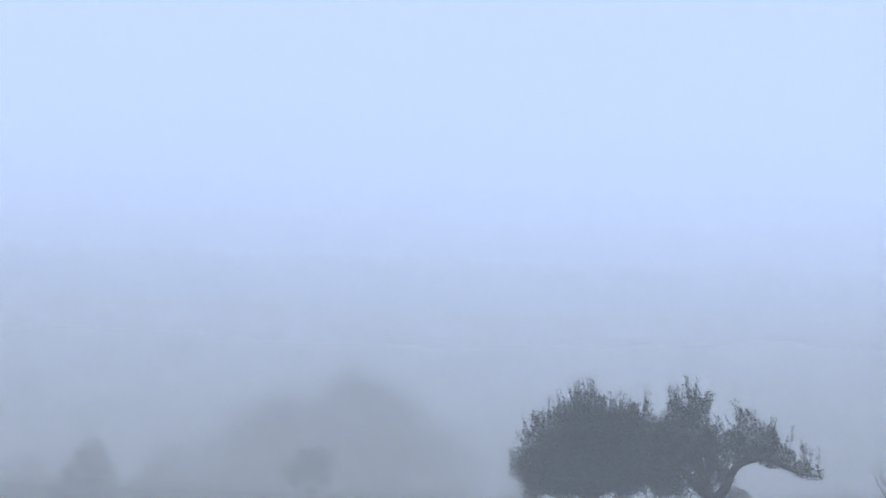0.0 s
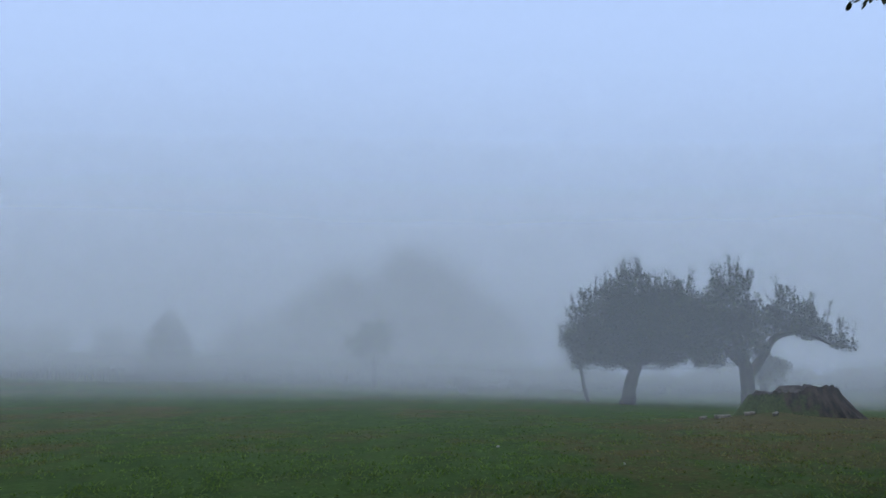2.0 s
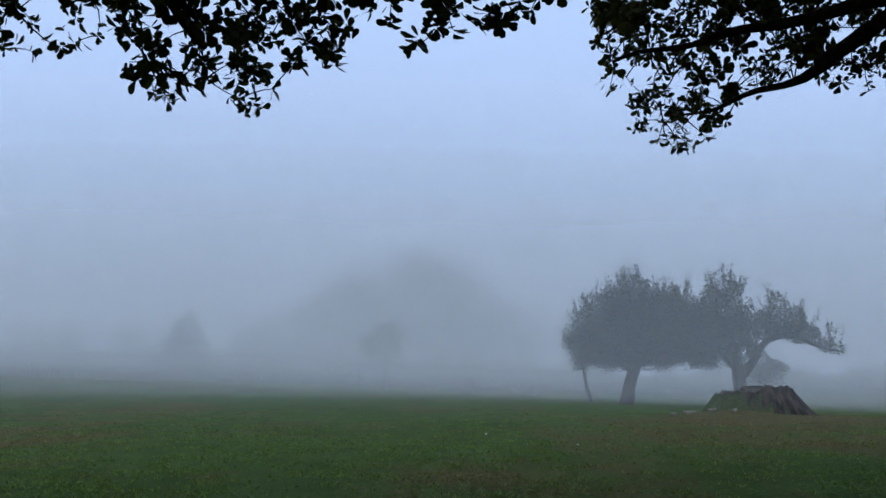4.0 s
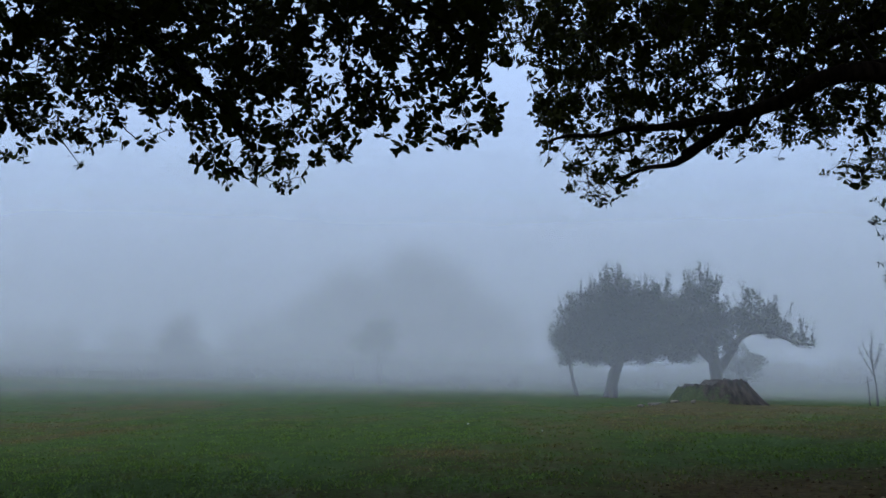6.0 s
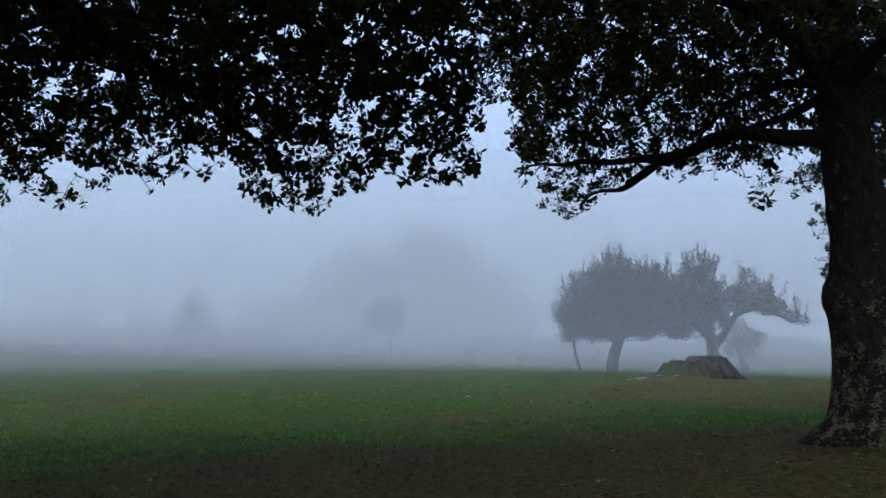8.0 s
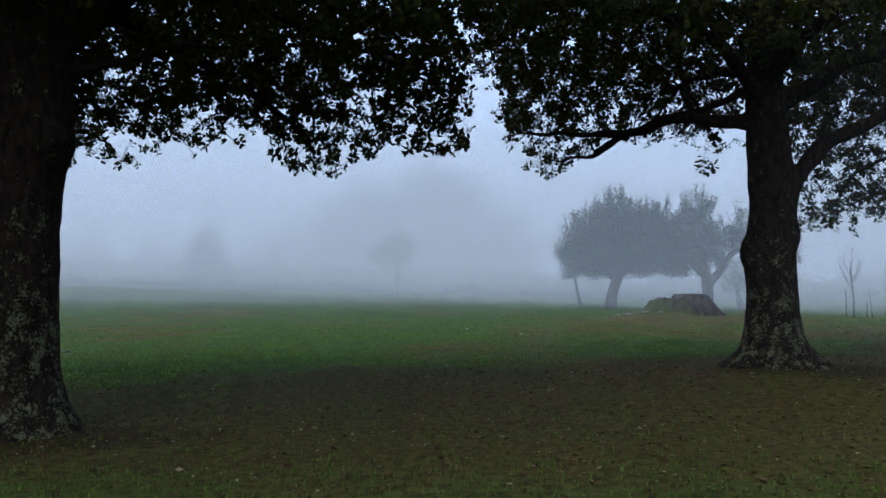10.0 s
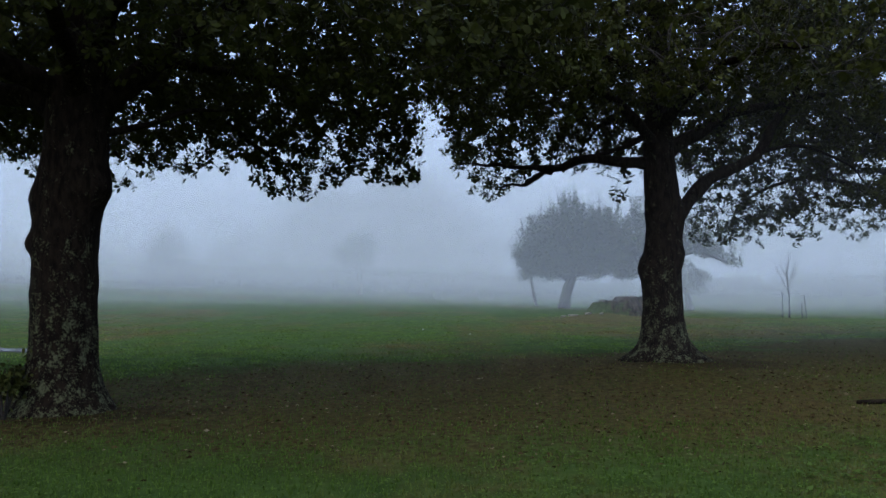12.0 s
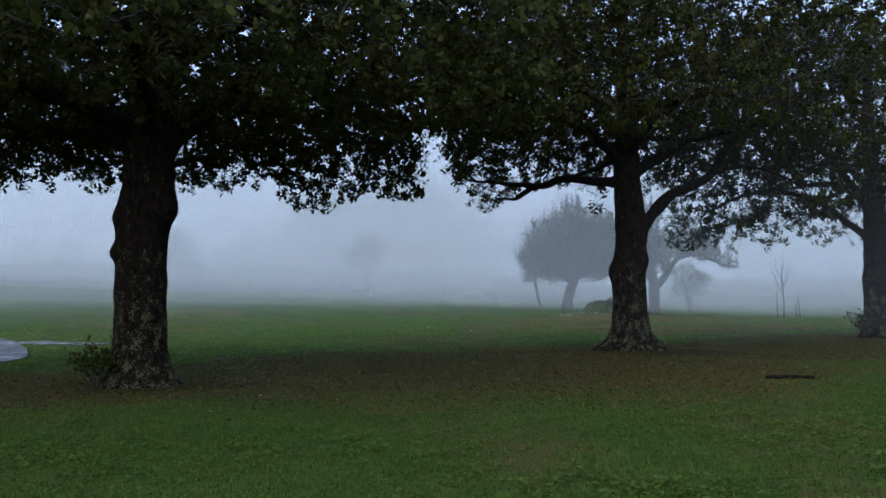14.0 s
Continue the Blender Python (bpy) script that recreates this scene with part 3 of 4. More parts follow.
big_tree(TREE_C, 37,
         [(0, 0, -0.12), (0.0, 0, 0.8), (0.0, 0, 1.69), (0.0, 0, 3.08), (-0.05, 0, 4.0), (0.0, 0.0, 6.0)],
         [(-0.2, 0.40), (0.0, 0.36), (0.3, 0.29), (0.8, 0.25), (1.7, 0.23), (2.6, 0.2), (3.2, 0.17), (4.5, 0.12), (6, 0.06)],
         [(-0.3, 0.12), (1.4, 0.05), (3.0, 0.1), (4.7, 0.08)],
         [(1.2, 3.3, 0.05, 0.16)],
         [([(0, 0, 1.9), (-0.5, 0.0, 2.3), (-1.2, 0.0, 2.75), (-2.2, 0.0, 3.0), (-3.2, 0.2, 2.6)], 0.09, 0.02),
          ([(0, 0, 2.3), (-0.6, -0.4, 3.0), (-1.4, -0.9, 3.6), (-2.4, -1.2, 3.9)], 0.09, 0.02),
          ([(0, 0, 2.2), (0.6, -0.3, 2.8), (1.5, -0.5, 3.3), (2.8, -0.6, 3.4)], 0.09, 0.02),
          ([(0, 0, 2.6), (-0.3, 1.0, 3.2), (-0.8, 2.2, 3.3), (-1.2, 3.2, 2.9)], 0.08, 0.02),
          ([(0, 0, 2.8), (0.2, -1.2, 3.3), (0.2, -2.4, 3.4)], 0.08, 0.02),
          ([(0, 0, 3.0), (-0.9, 0.4, 4.0), (-1.6, 0.6, 4.8)], 0.08, 0.02)],
         Crown((0.2, 0.35), 4.0, 4.1, 1.93, 0.8, 3.8, 15.0, [(-2.6, 0.5, 0.3, 0.9)],
               airy=lambda p, lump: 0.4 if lump < 0.1 and 2.6 < p[2] < 4.8 else 1.0),
         6000, "evergreen tree with low drooping branches and slim trunk", leaf=0.078)


# ---- stump ----
def build_stump():
    top = thing("tree_stump", STUMP[0], STUMP[1], ground_z(*STUMP), "wide old sawn stump with flared mossy roots", "stump")
    k = Mat("stump_bark")
    p = k.place()
    ridge = k.noise(p, 7, 5, 0.6, (1, 1, 0.22))
    col = k.mix(k.ramp(ridge, 0.3, 0.7), (0.008, 0.006, 0.004), (0.062, 0.047, 0.032))
    sep = k.node("SeparateXYZ")
    k.l.new(k.local(), sep.inputs[0])
    side = k.math("ADD", k.math("MULTIPLY", sep.outputs[0], -0.32), k.math("MULTIPLY", sep.outputs[2], -0.55))
    moss = k.ramp(k.math("ADD", side, k.noise(p, 4.5, 4, 0.65)), 0.22, 0.46)
    col = k.mix(moss, col, k.mix(k.ramp(k.noise(p, 25, 3), 0.3, 0.7), (0.026, 0.042, 0.012), (0.062, 0.080, 0.026)))
    bark = k.finish(col, 0.92, k.bump(ridge, 0.8, 0.06), specular=0.15)
    sides, rows = 120, 20
    verts, faces = [], []

    def rim(a):
        cx, cy = math.cos(a), math.sin(a)
        step = 0.70 + 0.13 * smooth(-0.15, 0.05, cx) - 0.06 * smooth(-0.6, -1.0, cx) - 0.05 * smooth(0.72, 0.8, cx)
        return step + 0.03 * noise.noise(Vector((cx * 2, cy * 2, 5))) + 0.05 * noise.noise(Vector((cx * 7, cy * 7, 9))) + 0.05 * noise.noise(Vector((cx * 19, cy * 19, 2)))

    def girth(a, foot):
        cx, cy = math.cos(a), math.sin(a)
        fold = 0.5 - abs(noise.noise(Vector((cx * 2.6, cy * 2.6, 4 + 0.3 * foot)))) * 2 + 0.22 * (0.5 - abs(noise.noise(Vector((cx * 6.5, cy * 6.5, 1)))) * 2)
        return 0.91 + 0.47 * foot + 0.36 * foot * max(0.0, math.cos(a + 0.15)) ** 2 + 0.22 * foot ** 0.7 * max(0.0, -cx) ** 2 + (0.04 + 0.10 * foot) * fold

    for i in range(rows):
        v = i / (rows - 1)
        for j in range(sides):
            a = j * 2 * math.pi / sides
            foot = (1 - v) ** 1.3
            q = Vector((math.cos(a) * 3, math.sin(a) * 3, v * 0.8))
            r = girth(a, foot) + 0.04 * noise.noise(q) + 0.03 * noise.noise(q * 3.2) + 0.015 * noise.noise(Vector((q[0] * 4, q[1] * 4, q[2] * 3)))
            verts.append((r * math.cos(a), 0.85 * r * math.sin(a), -0.16 + v * (rim(a) + 0.16)))
    for i in range(rows - 1):
        for j in range(sides):
            a, b = i * sides + j, i * sides + (j + 1) % sides
            faces.append((a, b, b + sides, a + sides))
    mesh_object("stump_side", verts, faces, bark, top, "grey ridged bark with moss", True)
    k = Mat("cut_wood")
    rings = k.noise(k.local(), 9, 5, 0.6)
    wood = k.finish(k.mix(k.ramp(rings, 0.3, 0.7), (0.02, 0.017, 0.013), (0.075, 0.065, 0.052)), 0.9, k.bump(rings, 0.7, 0.04), specular=0.15)
    verts, faces = [], []
    for i in range(9):
        f = 1 - i / 8
        for j in range(sides):
            a = j * 2 * math.pi / sides
            r = girth(a, 0.0) * f
            x, y = r * math.cos(a), 0.85 * r * math.sin(a)
            h = rim(a) * f ** 3 + 0.62 * (1 - f ** 3) + 0.05 * noise.noise(Vector((x * 4, y * 4, 1))) * (1 if i else 0) - 0.01
            verts.append((x, y, h))
    for i in range(8):
        for j in range(sides):
            a, b = i * sides + j, i * sides + (j + 1) % sides
            faces.append((a, b, b + sides, a + sides))
    mesh_object("cut_top", verts, faces, wood, top, "weathered uneven cut face", True)


build_stump()


# ---- trees in the fog ----
def blob_tree(name, x, y, label, category, trunk, limbs, blobs, leaves, size, leafmat, seed, shoots=0, shoot=0.7, group="", core=0.5):
    """blobs: (x, y, z, rx, ry, rz) relative to the foot. shoots: upright twigs with leaves that break the outline."""
    rng = np.random.default_rng(seed)
    tree = thing(name, x, y, ground_z(x, y), label, category, group)
    tb = Tubes()
    tb.add(curve_points([p for p, _ in trunk], 0.25), np.interp(np.linspace(0, 1, len(curve_points([p for p, _ in trunk], 0.25))), np.linspace(0, 1, len(trunk)), [r for _, r in trunk]), 14, 0.25)
    tb.make("trunk", M_FARBARK, tree)
    for pts, r0, r1 in limbs:
        line = curve_points(pts, 0.25)
        tb = Tubes()
        tb.add(line, np.linspace(r0, r1, len(line)), 8, 0.2)
        tb.make("limb", M_FARBARK, tree)
    if not leaves:
        return tree
    b = np.array(blobs)
    vol = (b[:, 3] * b[:, 4] * b[:, 5]) ** 0.8
    pick = rng.choice(len(b), leaves, p=vol / vol.sum())
    u = rng.normal(size=(leaves, 3))
    u /= np.linalg.norm(u, axis=1)[:, None]
    rad = rng.uniform(0.15, 1.0, leaves) ** core
    at = b[pick, :3] + u * b[pick, 3:] * rad[:, None]
    jig = np.array([[noise.noise(Vector(p * 0.9 + k * 7.0)) for k in range(3)] for p in at])
    at = at + jig * 0.6 * b[pick, 3:].min(axis=1)[:, None]
    way = u + rng.normal(size=(leaves, 3)) * 0.9 + np.array([0, 0, 0.2])
    sz = size * rng.uniform(0.6, 1.3, leaves)
    ats, ways, szs = [at], [way], [sz]
    if shoots:
        tw = Tubes()
        pk = rng.choice(len(b), shoots, p=vol / vol.sum())
        v = rng.normal(size=(shoots, 3))
        v[:, 2] = np.abs(v[:, 2]) + 0.25
        v /= np.linalg.norm(v, axis=1)[:, None]
        foot = b[pk, :3] + v * b[pk, 3:] * 0.9
        for f0, d in zip(foot, v):
            ln = shoot * rng.uniform(0.4, 1.3)
            d = d * np.array([0.55, 0.55, 1]) + np.array([0, 0, 0.7]) + rng.normal(size=3) * 0.12
            d /= np.linalg.norm(d)
            tip = f0 + d * ln
            tw.add([f0, (f0 + tip) / 2 + rng.normal(size=3) * 0.03, tip], [0.02, 0.014, 0.008], 4, cap=False)
            m = int(8 + 14 * ln)
            t = rng.uniform(0, 1, (m, 1))
            ats.append(f0 + (tip - f0) * t + rng.normal(size=(m, 3)) * 0.05)
            ways.append(d + rng.normal(size=(m, 3)) * 0.8)
            szs.append(size * rng.uniform(0.6, 1.1, m))
        tw.make("shoot_growth", M_TWIG, tree, "upright thin shoots")["kind"] = "stuff"
    leaves_mesh("crown", np.concatenate(ats), np.concatenate(ways), np.concatenate(szs), leafmat, tree, rng, 0.7, "dense leafy crown", 1.0)
    return tree


# two old fruit trees that grow into one another
blob_tree("fruit_tree", 8.5, 62.4, "old fruit tree with thick leaning trunk and bushy crown", "tree",
          [((-0.1, 0, -0.2), 0.50), ((0.0, 0, 0.7), 0.37), ((0.25, 0, 1.6), 0.34), ((0.6, 0, 2.6), 0.31), ((0.9, 0, 4.0), 0.2)],
          [([(0.4, 0, 1.9), (-0.8, 0.2, 2.8), (-2.0, 0.2, 3.8)], 0.22, 0.08), ([(0.6, 0, 2.3), (2.0, -0.3, 3.0), (3.4, 0, 3.8)], 0.22, 0.08),
           ([(0.7, 0, 2.6), (0.2, 0.5, 4.4), (0.0, 0.4, 6.4)], 0.2, 0.06), ([(0.8, 0, 2.8), (2.0, 0.2, 4.6), (3.0, 0.2, 6.6)], 0.18, 0.06)],
          [(-1.6, 0, 4.6, 1.9, 2.0, 2.0), (-2.6, 0, 3.3, 1.2, 1.4, 1.2), (0.3, 0, 6.0, 1.7, 2.0, 1.9), (0.2, 0, 4.0, 2.2, 2.2, 1.7), (2.2, 0, 4.2, 2.0, 2.2, 1.9), (3.0, 0, 5.6, 1.6, 1.8, 1.6), (4.0, 0, 3.6, 1.4, 1.6, 1.4), (1.8, 0, 2.9, 1.5, 1.4, 0.9), (4.6, 0, 2.9, 1.0, 1.0, 0.8), (-1.0, 0, 3.0, 1.4, 1.4, 0.9), (0.6, 0, 3.1, 1.3, 1.3, 0.7), (0.4, -0.6, 4.8, 2.2, 1.4, 1.8), (2.6, -0.5, 4.8, 1.8, 1.4, 1.6)],
          78000, 0.13, M_APPLELEAF, 5, 380, 1.1, "old fruit trees")
blob_tree("fruit_tree", 13.85, 58.0, "old fruit tree with one long arching limb", "tree",
          [((0.0, 0, -0.2), 0.50), ((0.0, 0, 0.8), 0.36), ((0.0, 0, 2.0), 0.34), ((-0.2, 0, 3.2), 0.26), ((-0.4, 0, 4.6), 0.15)],
          [([(0.1, 0, 1.7), (0.9, 0, 2.7), (1.6, 0, 3.7), (2.6, 0, 4.05), (3.6, 0, 3.9), (4.6, 0, 3.4), (5.4, 0, 3.2)], 0.26, 0.06),
           ([(0.0, 0, 2.0), (-1.0, 0.3, 3.4), (-1.6, 0.2, 4.8)], 0.18, 0.06), ([(-0.2, 0, 3.0), (0.5, 0, 4.6), (0.3, 0, 6.2)], 0.16, 0.05)],
          [(-0.6, 0, 5.5, 1.2, 1.5, 1.8), (-1.6, 0, 4.6, 1.0, 1.3, 1.5), (-0.2, 0, 4.0, 1.1, 1.3, 1.2), (-0.4, 0, 3.0, 0.6, 0.8, 0.8), (0.6, 0, 4.6, 0.7, 0.9, 0.9), (1.3, 0, 4.4, 0.5, 0.7, 0.6), (2.4, 0, 5.2, 0.75, 0.9, 1.1), (3.2, 0, 4.8, 0.9, 0.9, 0.7), (4.0, 0, 4.2, 0.6, 0.7, 0.6), (5.0, 0, 3.5, 0.5, 0.5, 0.4), (5.5, 0, 3.3, 0.45, 0.45, 0.3), (1.7, 0, 4.3, 0.6, 0.6, 0.4), (-2.3, 0.3, 4.0, 1.0, 1.2, 1.4), (-2.0, 0.2, 3.0, 1.0, 1.2, 0.8), (1.6, 0, 5.0, 0.5, 0.6, 0.6), (2.0, 0, 4.25, 0.5, 0.5, 0.35), (2.9, 0, 4.3, 0.6, 0.6, 0.4), (3.6, 0, 4.1, 0.6, 0.6, 0.4), (4.4, 0, 3.75, 0.5, 0.5, 0.35), (0.9, 0, 3.3, 0.5, 0.5, 0.7)],
          25000, 0.13, M_APPLELEAF, 6, 230, 1.0, "old fruit trees")
blob_tree("young_tree", 7.2, 70.0, "young tree with thin leaning trunk in fog", "tree",
          [((0.1, 0, -0.2), 0.17), ((-0.2, 0, 1.0), 0.13), ((-0.4, 0, 2.4), 0.11), ((-0.6, 0, 4.0), 0.08)], [], [(-0.5, 0, 4.2, 1.2, 1.2, 1.4)], 1500, 0.16, M_FARLEAF, 7)
blob_tree("round_tree", 22.1, 77.0, "small round-headed tree dim in fog", "tree",
          [((0.0, 0, -0.2), 0.35), ((-0.3, 0, 1.2), 0.28), ((-0.5, 0, 2.6), 0.18)], [],
          [(-0.3, 0, 3.3, 1.5, 1.5, 1.2), (0.6, 0, 2.8, 1.2, 1.2, 1.0), (-0.8, 0, 2.3, 1.0, 1.0, 0.8)], 3500, 0.18, M_FARLEAF, 8)
blob_tree("tall_tree", -13.8, 124.0, "leafy tree with slim trunk faint in fog", "tree",
          [((0.24, 0, -0.2), 0.46), ((0.24, 0, 1.9), 0.36), ((0.24, 0, 4.8), 0.22)], [([(0.24, 0, 2.6), (1.1, 0, 4.2), (1.9, 0, 5.6)], 0.16, 0.06), ([(0.24, 0, 2.9), (-1.0, 0, 4.3), (-2.0, 0, 5.2)], 0.16, 0.06)],
          [(-0.7, 0, 6.5, 3.1, 2.9, 2.0), (1.0, 0, 7.2, 2.1, 2.4, 1.7), (-1.9, 0, 5.5, 2.1, 2.1, 1.3), (1.4, 0, 5.3, 1.5, 1.7, 1.1)], 4200, 0.26, M_FARLEAF, 9, 50, 0.9, core=0.8)


def conifer(x, y, height, half, label, seed):
    rng = np.random.default_rng(seed)
    tree = thing("conifer", x, y, ground_z(x, y), label, "tree")
    tb = Tubes()
    tb.add([(0, 0, -0.2), (0, 0, height * 0.5), (0, 0, height * 0.97)], [0.3, 0.18, 0.03], 8)
    tb.make("trunk", M_FARBARK, tree)
    n = 24000
    v = 1 - np.sqrt(rng.uniform(0, 1, n))
    a = rng.uniform(0, 2 * math.pi, n)
    prof = half * np.minimum(1.0, ((1 - v) * 1.35)) ** 0.62 * (0.82 + 0.18 * np.sin(v * 26 + np.sin(a * 3)))
    r = prof * rng.uniform(0.3, 1.0, n) ** 0.5
    at = np.stack([r * np.cos(a), r * np.sin(a), 0.3 + v * (height - 0.3) - 0.12 * r], axis=1)
    way = np.stack([np.cos(a), np.sin(a), np.full(n, -0.25)], axis=1) + rng.normal(size=(n, 3)) * 0.4
    leaves_mesh("crown", at, way, 0.45 * rng.uniform(0.5, 1.2, n), M_NEEDLE, tree, rng, 0.3, "layered dark needles", 0.8)


conifer(-48.7, 140.5, 11.4, 5.4, "broad cone-shaped conifer dim in fog", 3)

WOODS = [(-40, 155, 12), (-31, 160, 18), (-22, 156, 23), (-13, 161, 26), (-4, 156, 24), (5, 160, 17), (-27, 167, 21), (-10, 168, 27)]
WOODS += [(-120 + 8.5 * i + 2.0 * math.sin(i * 2.1), 160 + 5 * math.sin(i * 1.3), (9.0 if i < 14 else 5.0) + 0.8 * math.sin(i * 1.7)) for i in range(25)]
for fs, (fx, fy, fh) in enumerate(WOODS):
    w = max(4.2, fh * 0.38)
    blob_tree("woodland_tree", fx, fy, "tall broadleaf tree almost lost in fog", "tree",
              [((0, 0, -0.3), 0.35), ((0, 0, fh * 0.3), 0.25), ((0, 0, fh * 0.5), 0.1)], [],
              [(0, 0, fh * 0.72, w * 0.75, w * 0.75, fh * 0.27), (-w * 0.5, 0, fh * 0.5, w * 0.7, w * 0.7, fh * 0.25), (w * 0.5, 0, fh * 0.48, w * 0.7, w * 0.7, fh * 0.25), (0, 0, fh * 0.25, w * 1.1, w * 0.8, fh * 0.22), (-w, 0, 1.6, w * 0.8, w * 0.6, 1.8), (w, 0, 1.6, w * 0.8, w * 0.6, 1.8)],
              int(34 * fh * w) if fh > 12 else 3000, 0.55, M_FARLEAF, 60 + fs, group="woodland behind the lawn", core=1.0)


# ---- small things on the lawn ----
def sapling(x, y):
    tree = thing("sapling", x, y, ground_z(x, y), "young tree with few upright leafy branches beside stakes", "tree")
    tb = Tubes()
    tb.add(curve_points([(0, 0, -0.1), (0.03, 0, 1.2), (-0.05, 0, 2.2), (-0.1, 0, 3.0)], 0.2), np.linspace(0.065, 0.03, len(curve_points([(0, 0, -0.1), (0.03, 0, 1.2), (-0.05, 0, 2.2), (-0.1, 0, 3.0)], 0.2))), 7)
    tb.make("trunk", M_FARBARK, tree)
    rng = np.random.default_rng(31)
    ats, ways = [], []
    for pts in ([(-0.03, 0, 1.7), (-0.35, 0, 2.3), (-0.6, 0, 2.9), (-0.7, 0, 3.3)], [(-0.04, 0, 1.9), (0.3, 0.1, 2.4), (0.55, 0.1, 3.0), (0.6, 0.1, 3.3)], [(-0.08, 0, 2.5), (-0.3, 0.2, 3.2), (-0.32, 0.2, 3.9)],
                [(-0.1, 0, 2.8), (0.0, -0.1, 3.4), (0.05, -0.1, 4.0)], [(-0.05, 0, 2.1), (0.1, -0.4, 2.7), (0.2, -0.5, 3.3)], [(-0.05, 0, 2.0), (-0.15, -0.3, 2.6), (-0.25, -0.4, 3.2)]):
        line = curve_points(pts, 0.2)
        tb = Tubes()
        tb.add(line, np.linspace(0.03, 0.010, len(line)), 5)
        tb.make("branch", M_FARBARK, tree)
        pick = line[rng.integers(len(line) // 3, len(line), 45)]
        ats.append(pick + rng.normal(size=(45, 3)) * 0.05)
        ways.append(rng.normal(size=(45, 3)) * 0.5 + np.array([0, 0, 0.8]))
    at, way = np.concatenate(ats), np.concatenate(ways)
    leaves_mesh("foliage", at, way, rng.uniform(0.07, 0.14, len(at)), M_APPLELEAF, tree, rng, 0.4, "sparse narrow leaves", 1.0)


sapling(21.5, 55.0)
M_STAKE = bark_material("weathered_stake", (0.02, 0.018, 0.016), (0.05, 0.045, 0.04), (0.08, 0.08, 0.07), -0.1)
for sx, lean, sh in ((21.05, 0.0, 1.65), (22.55, -0.12, 1.5), (22.25, 0.02, 1.0)):
    stake = thing("stake", sx, 54.9, ground_z(sx, 54.9), "weathered wooden stake driven in beside a sapling", "stake", "stakes round the sapling")
    tb = Tubes()
    tb.add([(0, 0, -0.2), (lean * 0.5, 0, sh * 0.5), (lean, 0, sh * 0.97), (lean * 1.02, 0, sh)], [0.035, 0.035, 0.035, 0.016], 8)
    tb.make("post", M_STAKE, stake)

# paling fence far off on the rise
fence = thing("fence", -46.5, 89.0, ground_z(-46.5, 89), "low paling fence of thin wooden slats in fog", "fence")
slat = None
for i in range(150):
    fx = -30.0 + i * 0.30
    fz = ground_z(-46.5 + fx, 89) - ground_z(-46.5, 89)
    if slat is None:
        bm = bmesh.new()
        bmesh.ops.create_cube(bm, size=1.0, matrix=Matrix.Diagonal((0.10, 0.03, 0.92, 1)))
        slat = part("slat", bm, M_STAKE, fence)
        ob = slat
    else:
        ob = new("slat", slat.data)
        ob.parent = fence
    ob.location = (fx, 0, fz + 0.42 + 0.03 * math.sin(i * 2.3))
for z in (0.22, 0.68):
    tb = Tubes()
    tb.add([(fx, 0.04, ground_z(-46.5 + fx, 89) - ground_z(-46.5, 89) + z) for fx in np.linspace(-30, 15, 20)], [0.03] * 20, 5)
    tb.make("rail", M_STAKE, fence)

blob_tree("shrub", -1.6, 95.0, "narrow upright shrub faint in fog", "shrub", [((0, 0, -0.1), 0.08), ((0, 0, 1.0), 0.05), ((0, 0, 2.0), 0.03)], [], [(0, 0, 1.3, 0.5, 0.5, 1.0), (0.2, 0, 0.6, 0.6, 0.6, 0.5)], 900, 0.18, M_FARLEAF, 41)
blob_tree("shrub", 4.4, 95.0, "small rounded shrub faint in fog", "shrub", [((0, 0, -0.1), 0.06), ((0, 0, 0.8), 0.04)], [], [(0, 0, 0.8, 0.7, 0.7, 0.7), (-0.6, 0, 0.5, 0.5, 0.5, 0.4)], 900, 0.18, M_FARLEAF, 42)


def sprout(x, y, high, wide, leaves, label, seed):
    rng = np.random.default_rng(seed)
    bush = thing("shrub", x, y, ground_at(x, y), label, "shrub", "sprouts at the feet of the trees")
    at, way, size = [], [], []
    for i in range(11):
        a, lean = rng.uniform(0, 6.3), rng.uniform(0.2, 1.0) * wide
        tip = np.array([lean * math.cos(a), lean * math.sin(a), high * rng.uniform(0.55, 1.0)])
        mid = tip * np.array([0.4, 0.4, 0.55])
        tb = Tubes()
        tb.add([(0, 0, -0.03), mid, tip], [0.008, 0.006, 0.003], 4, cap=False)
        tb.make("stem", M_TWIG, bush)
        m = leaves // 11
        t = rng.uniform(0.1, 1.0, (m, 1))
        at.append(mid * (1 - t) + tip * t + rng.normal(size=(m, 3)) * 0.045)
        way.append(rng.normal(size=(m, 3)) + np.array([0, 0, 0.2]))
        size.append(rng.uniform(0.045, 0.085, m))
    leaves_mesh("foliage", np.concatenate(at), np.concatenate(way), np.concatenate(size), M_LEAF, bush, rng, 0.5, "small dark glossy leaves", 0.8, plain=False)


sprout(-3.99, 12.4, 0.62, 0.28, 420, "leafy sprout growing at the foot of a trunk", 51)
sprout(8.15, 18.95, 0.55, 0.30, 360, "low leafy sprout beside a slim trunk", 52)


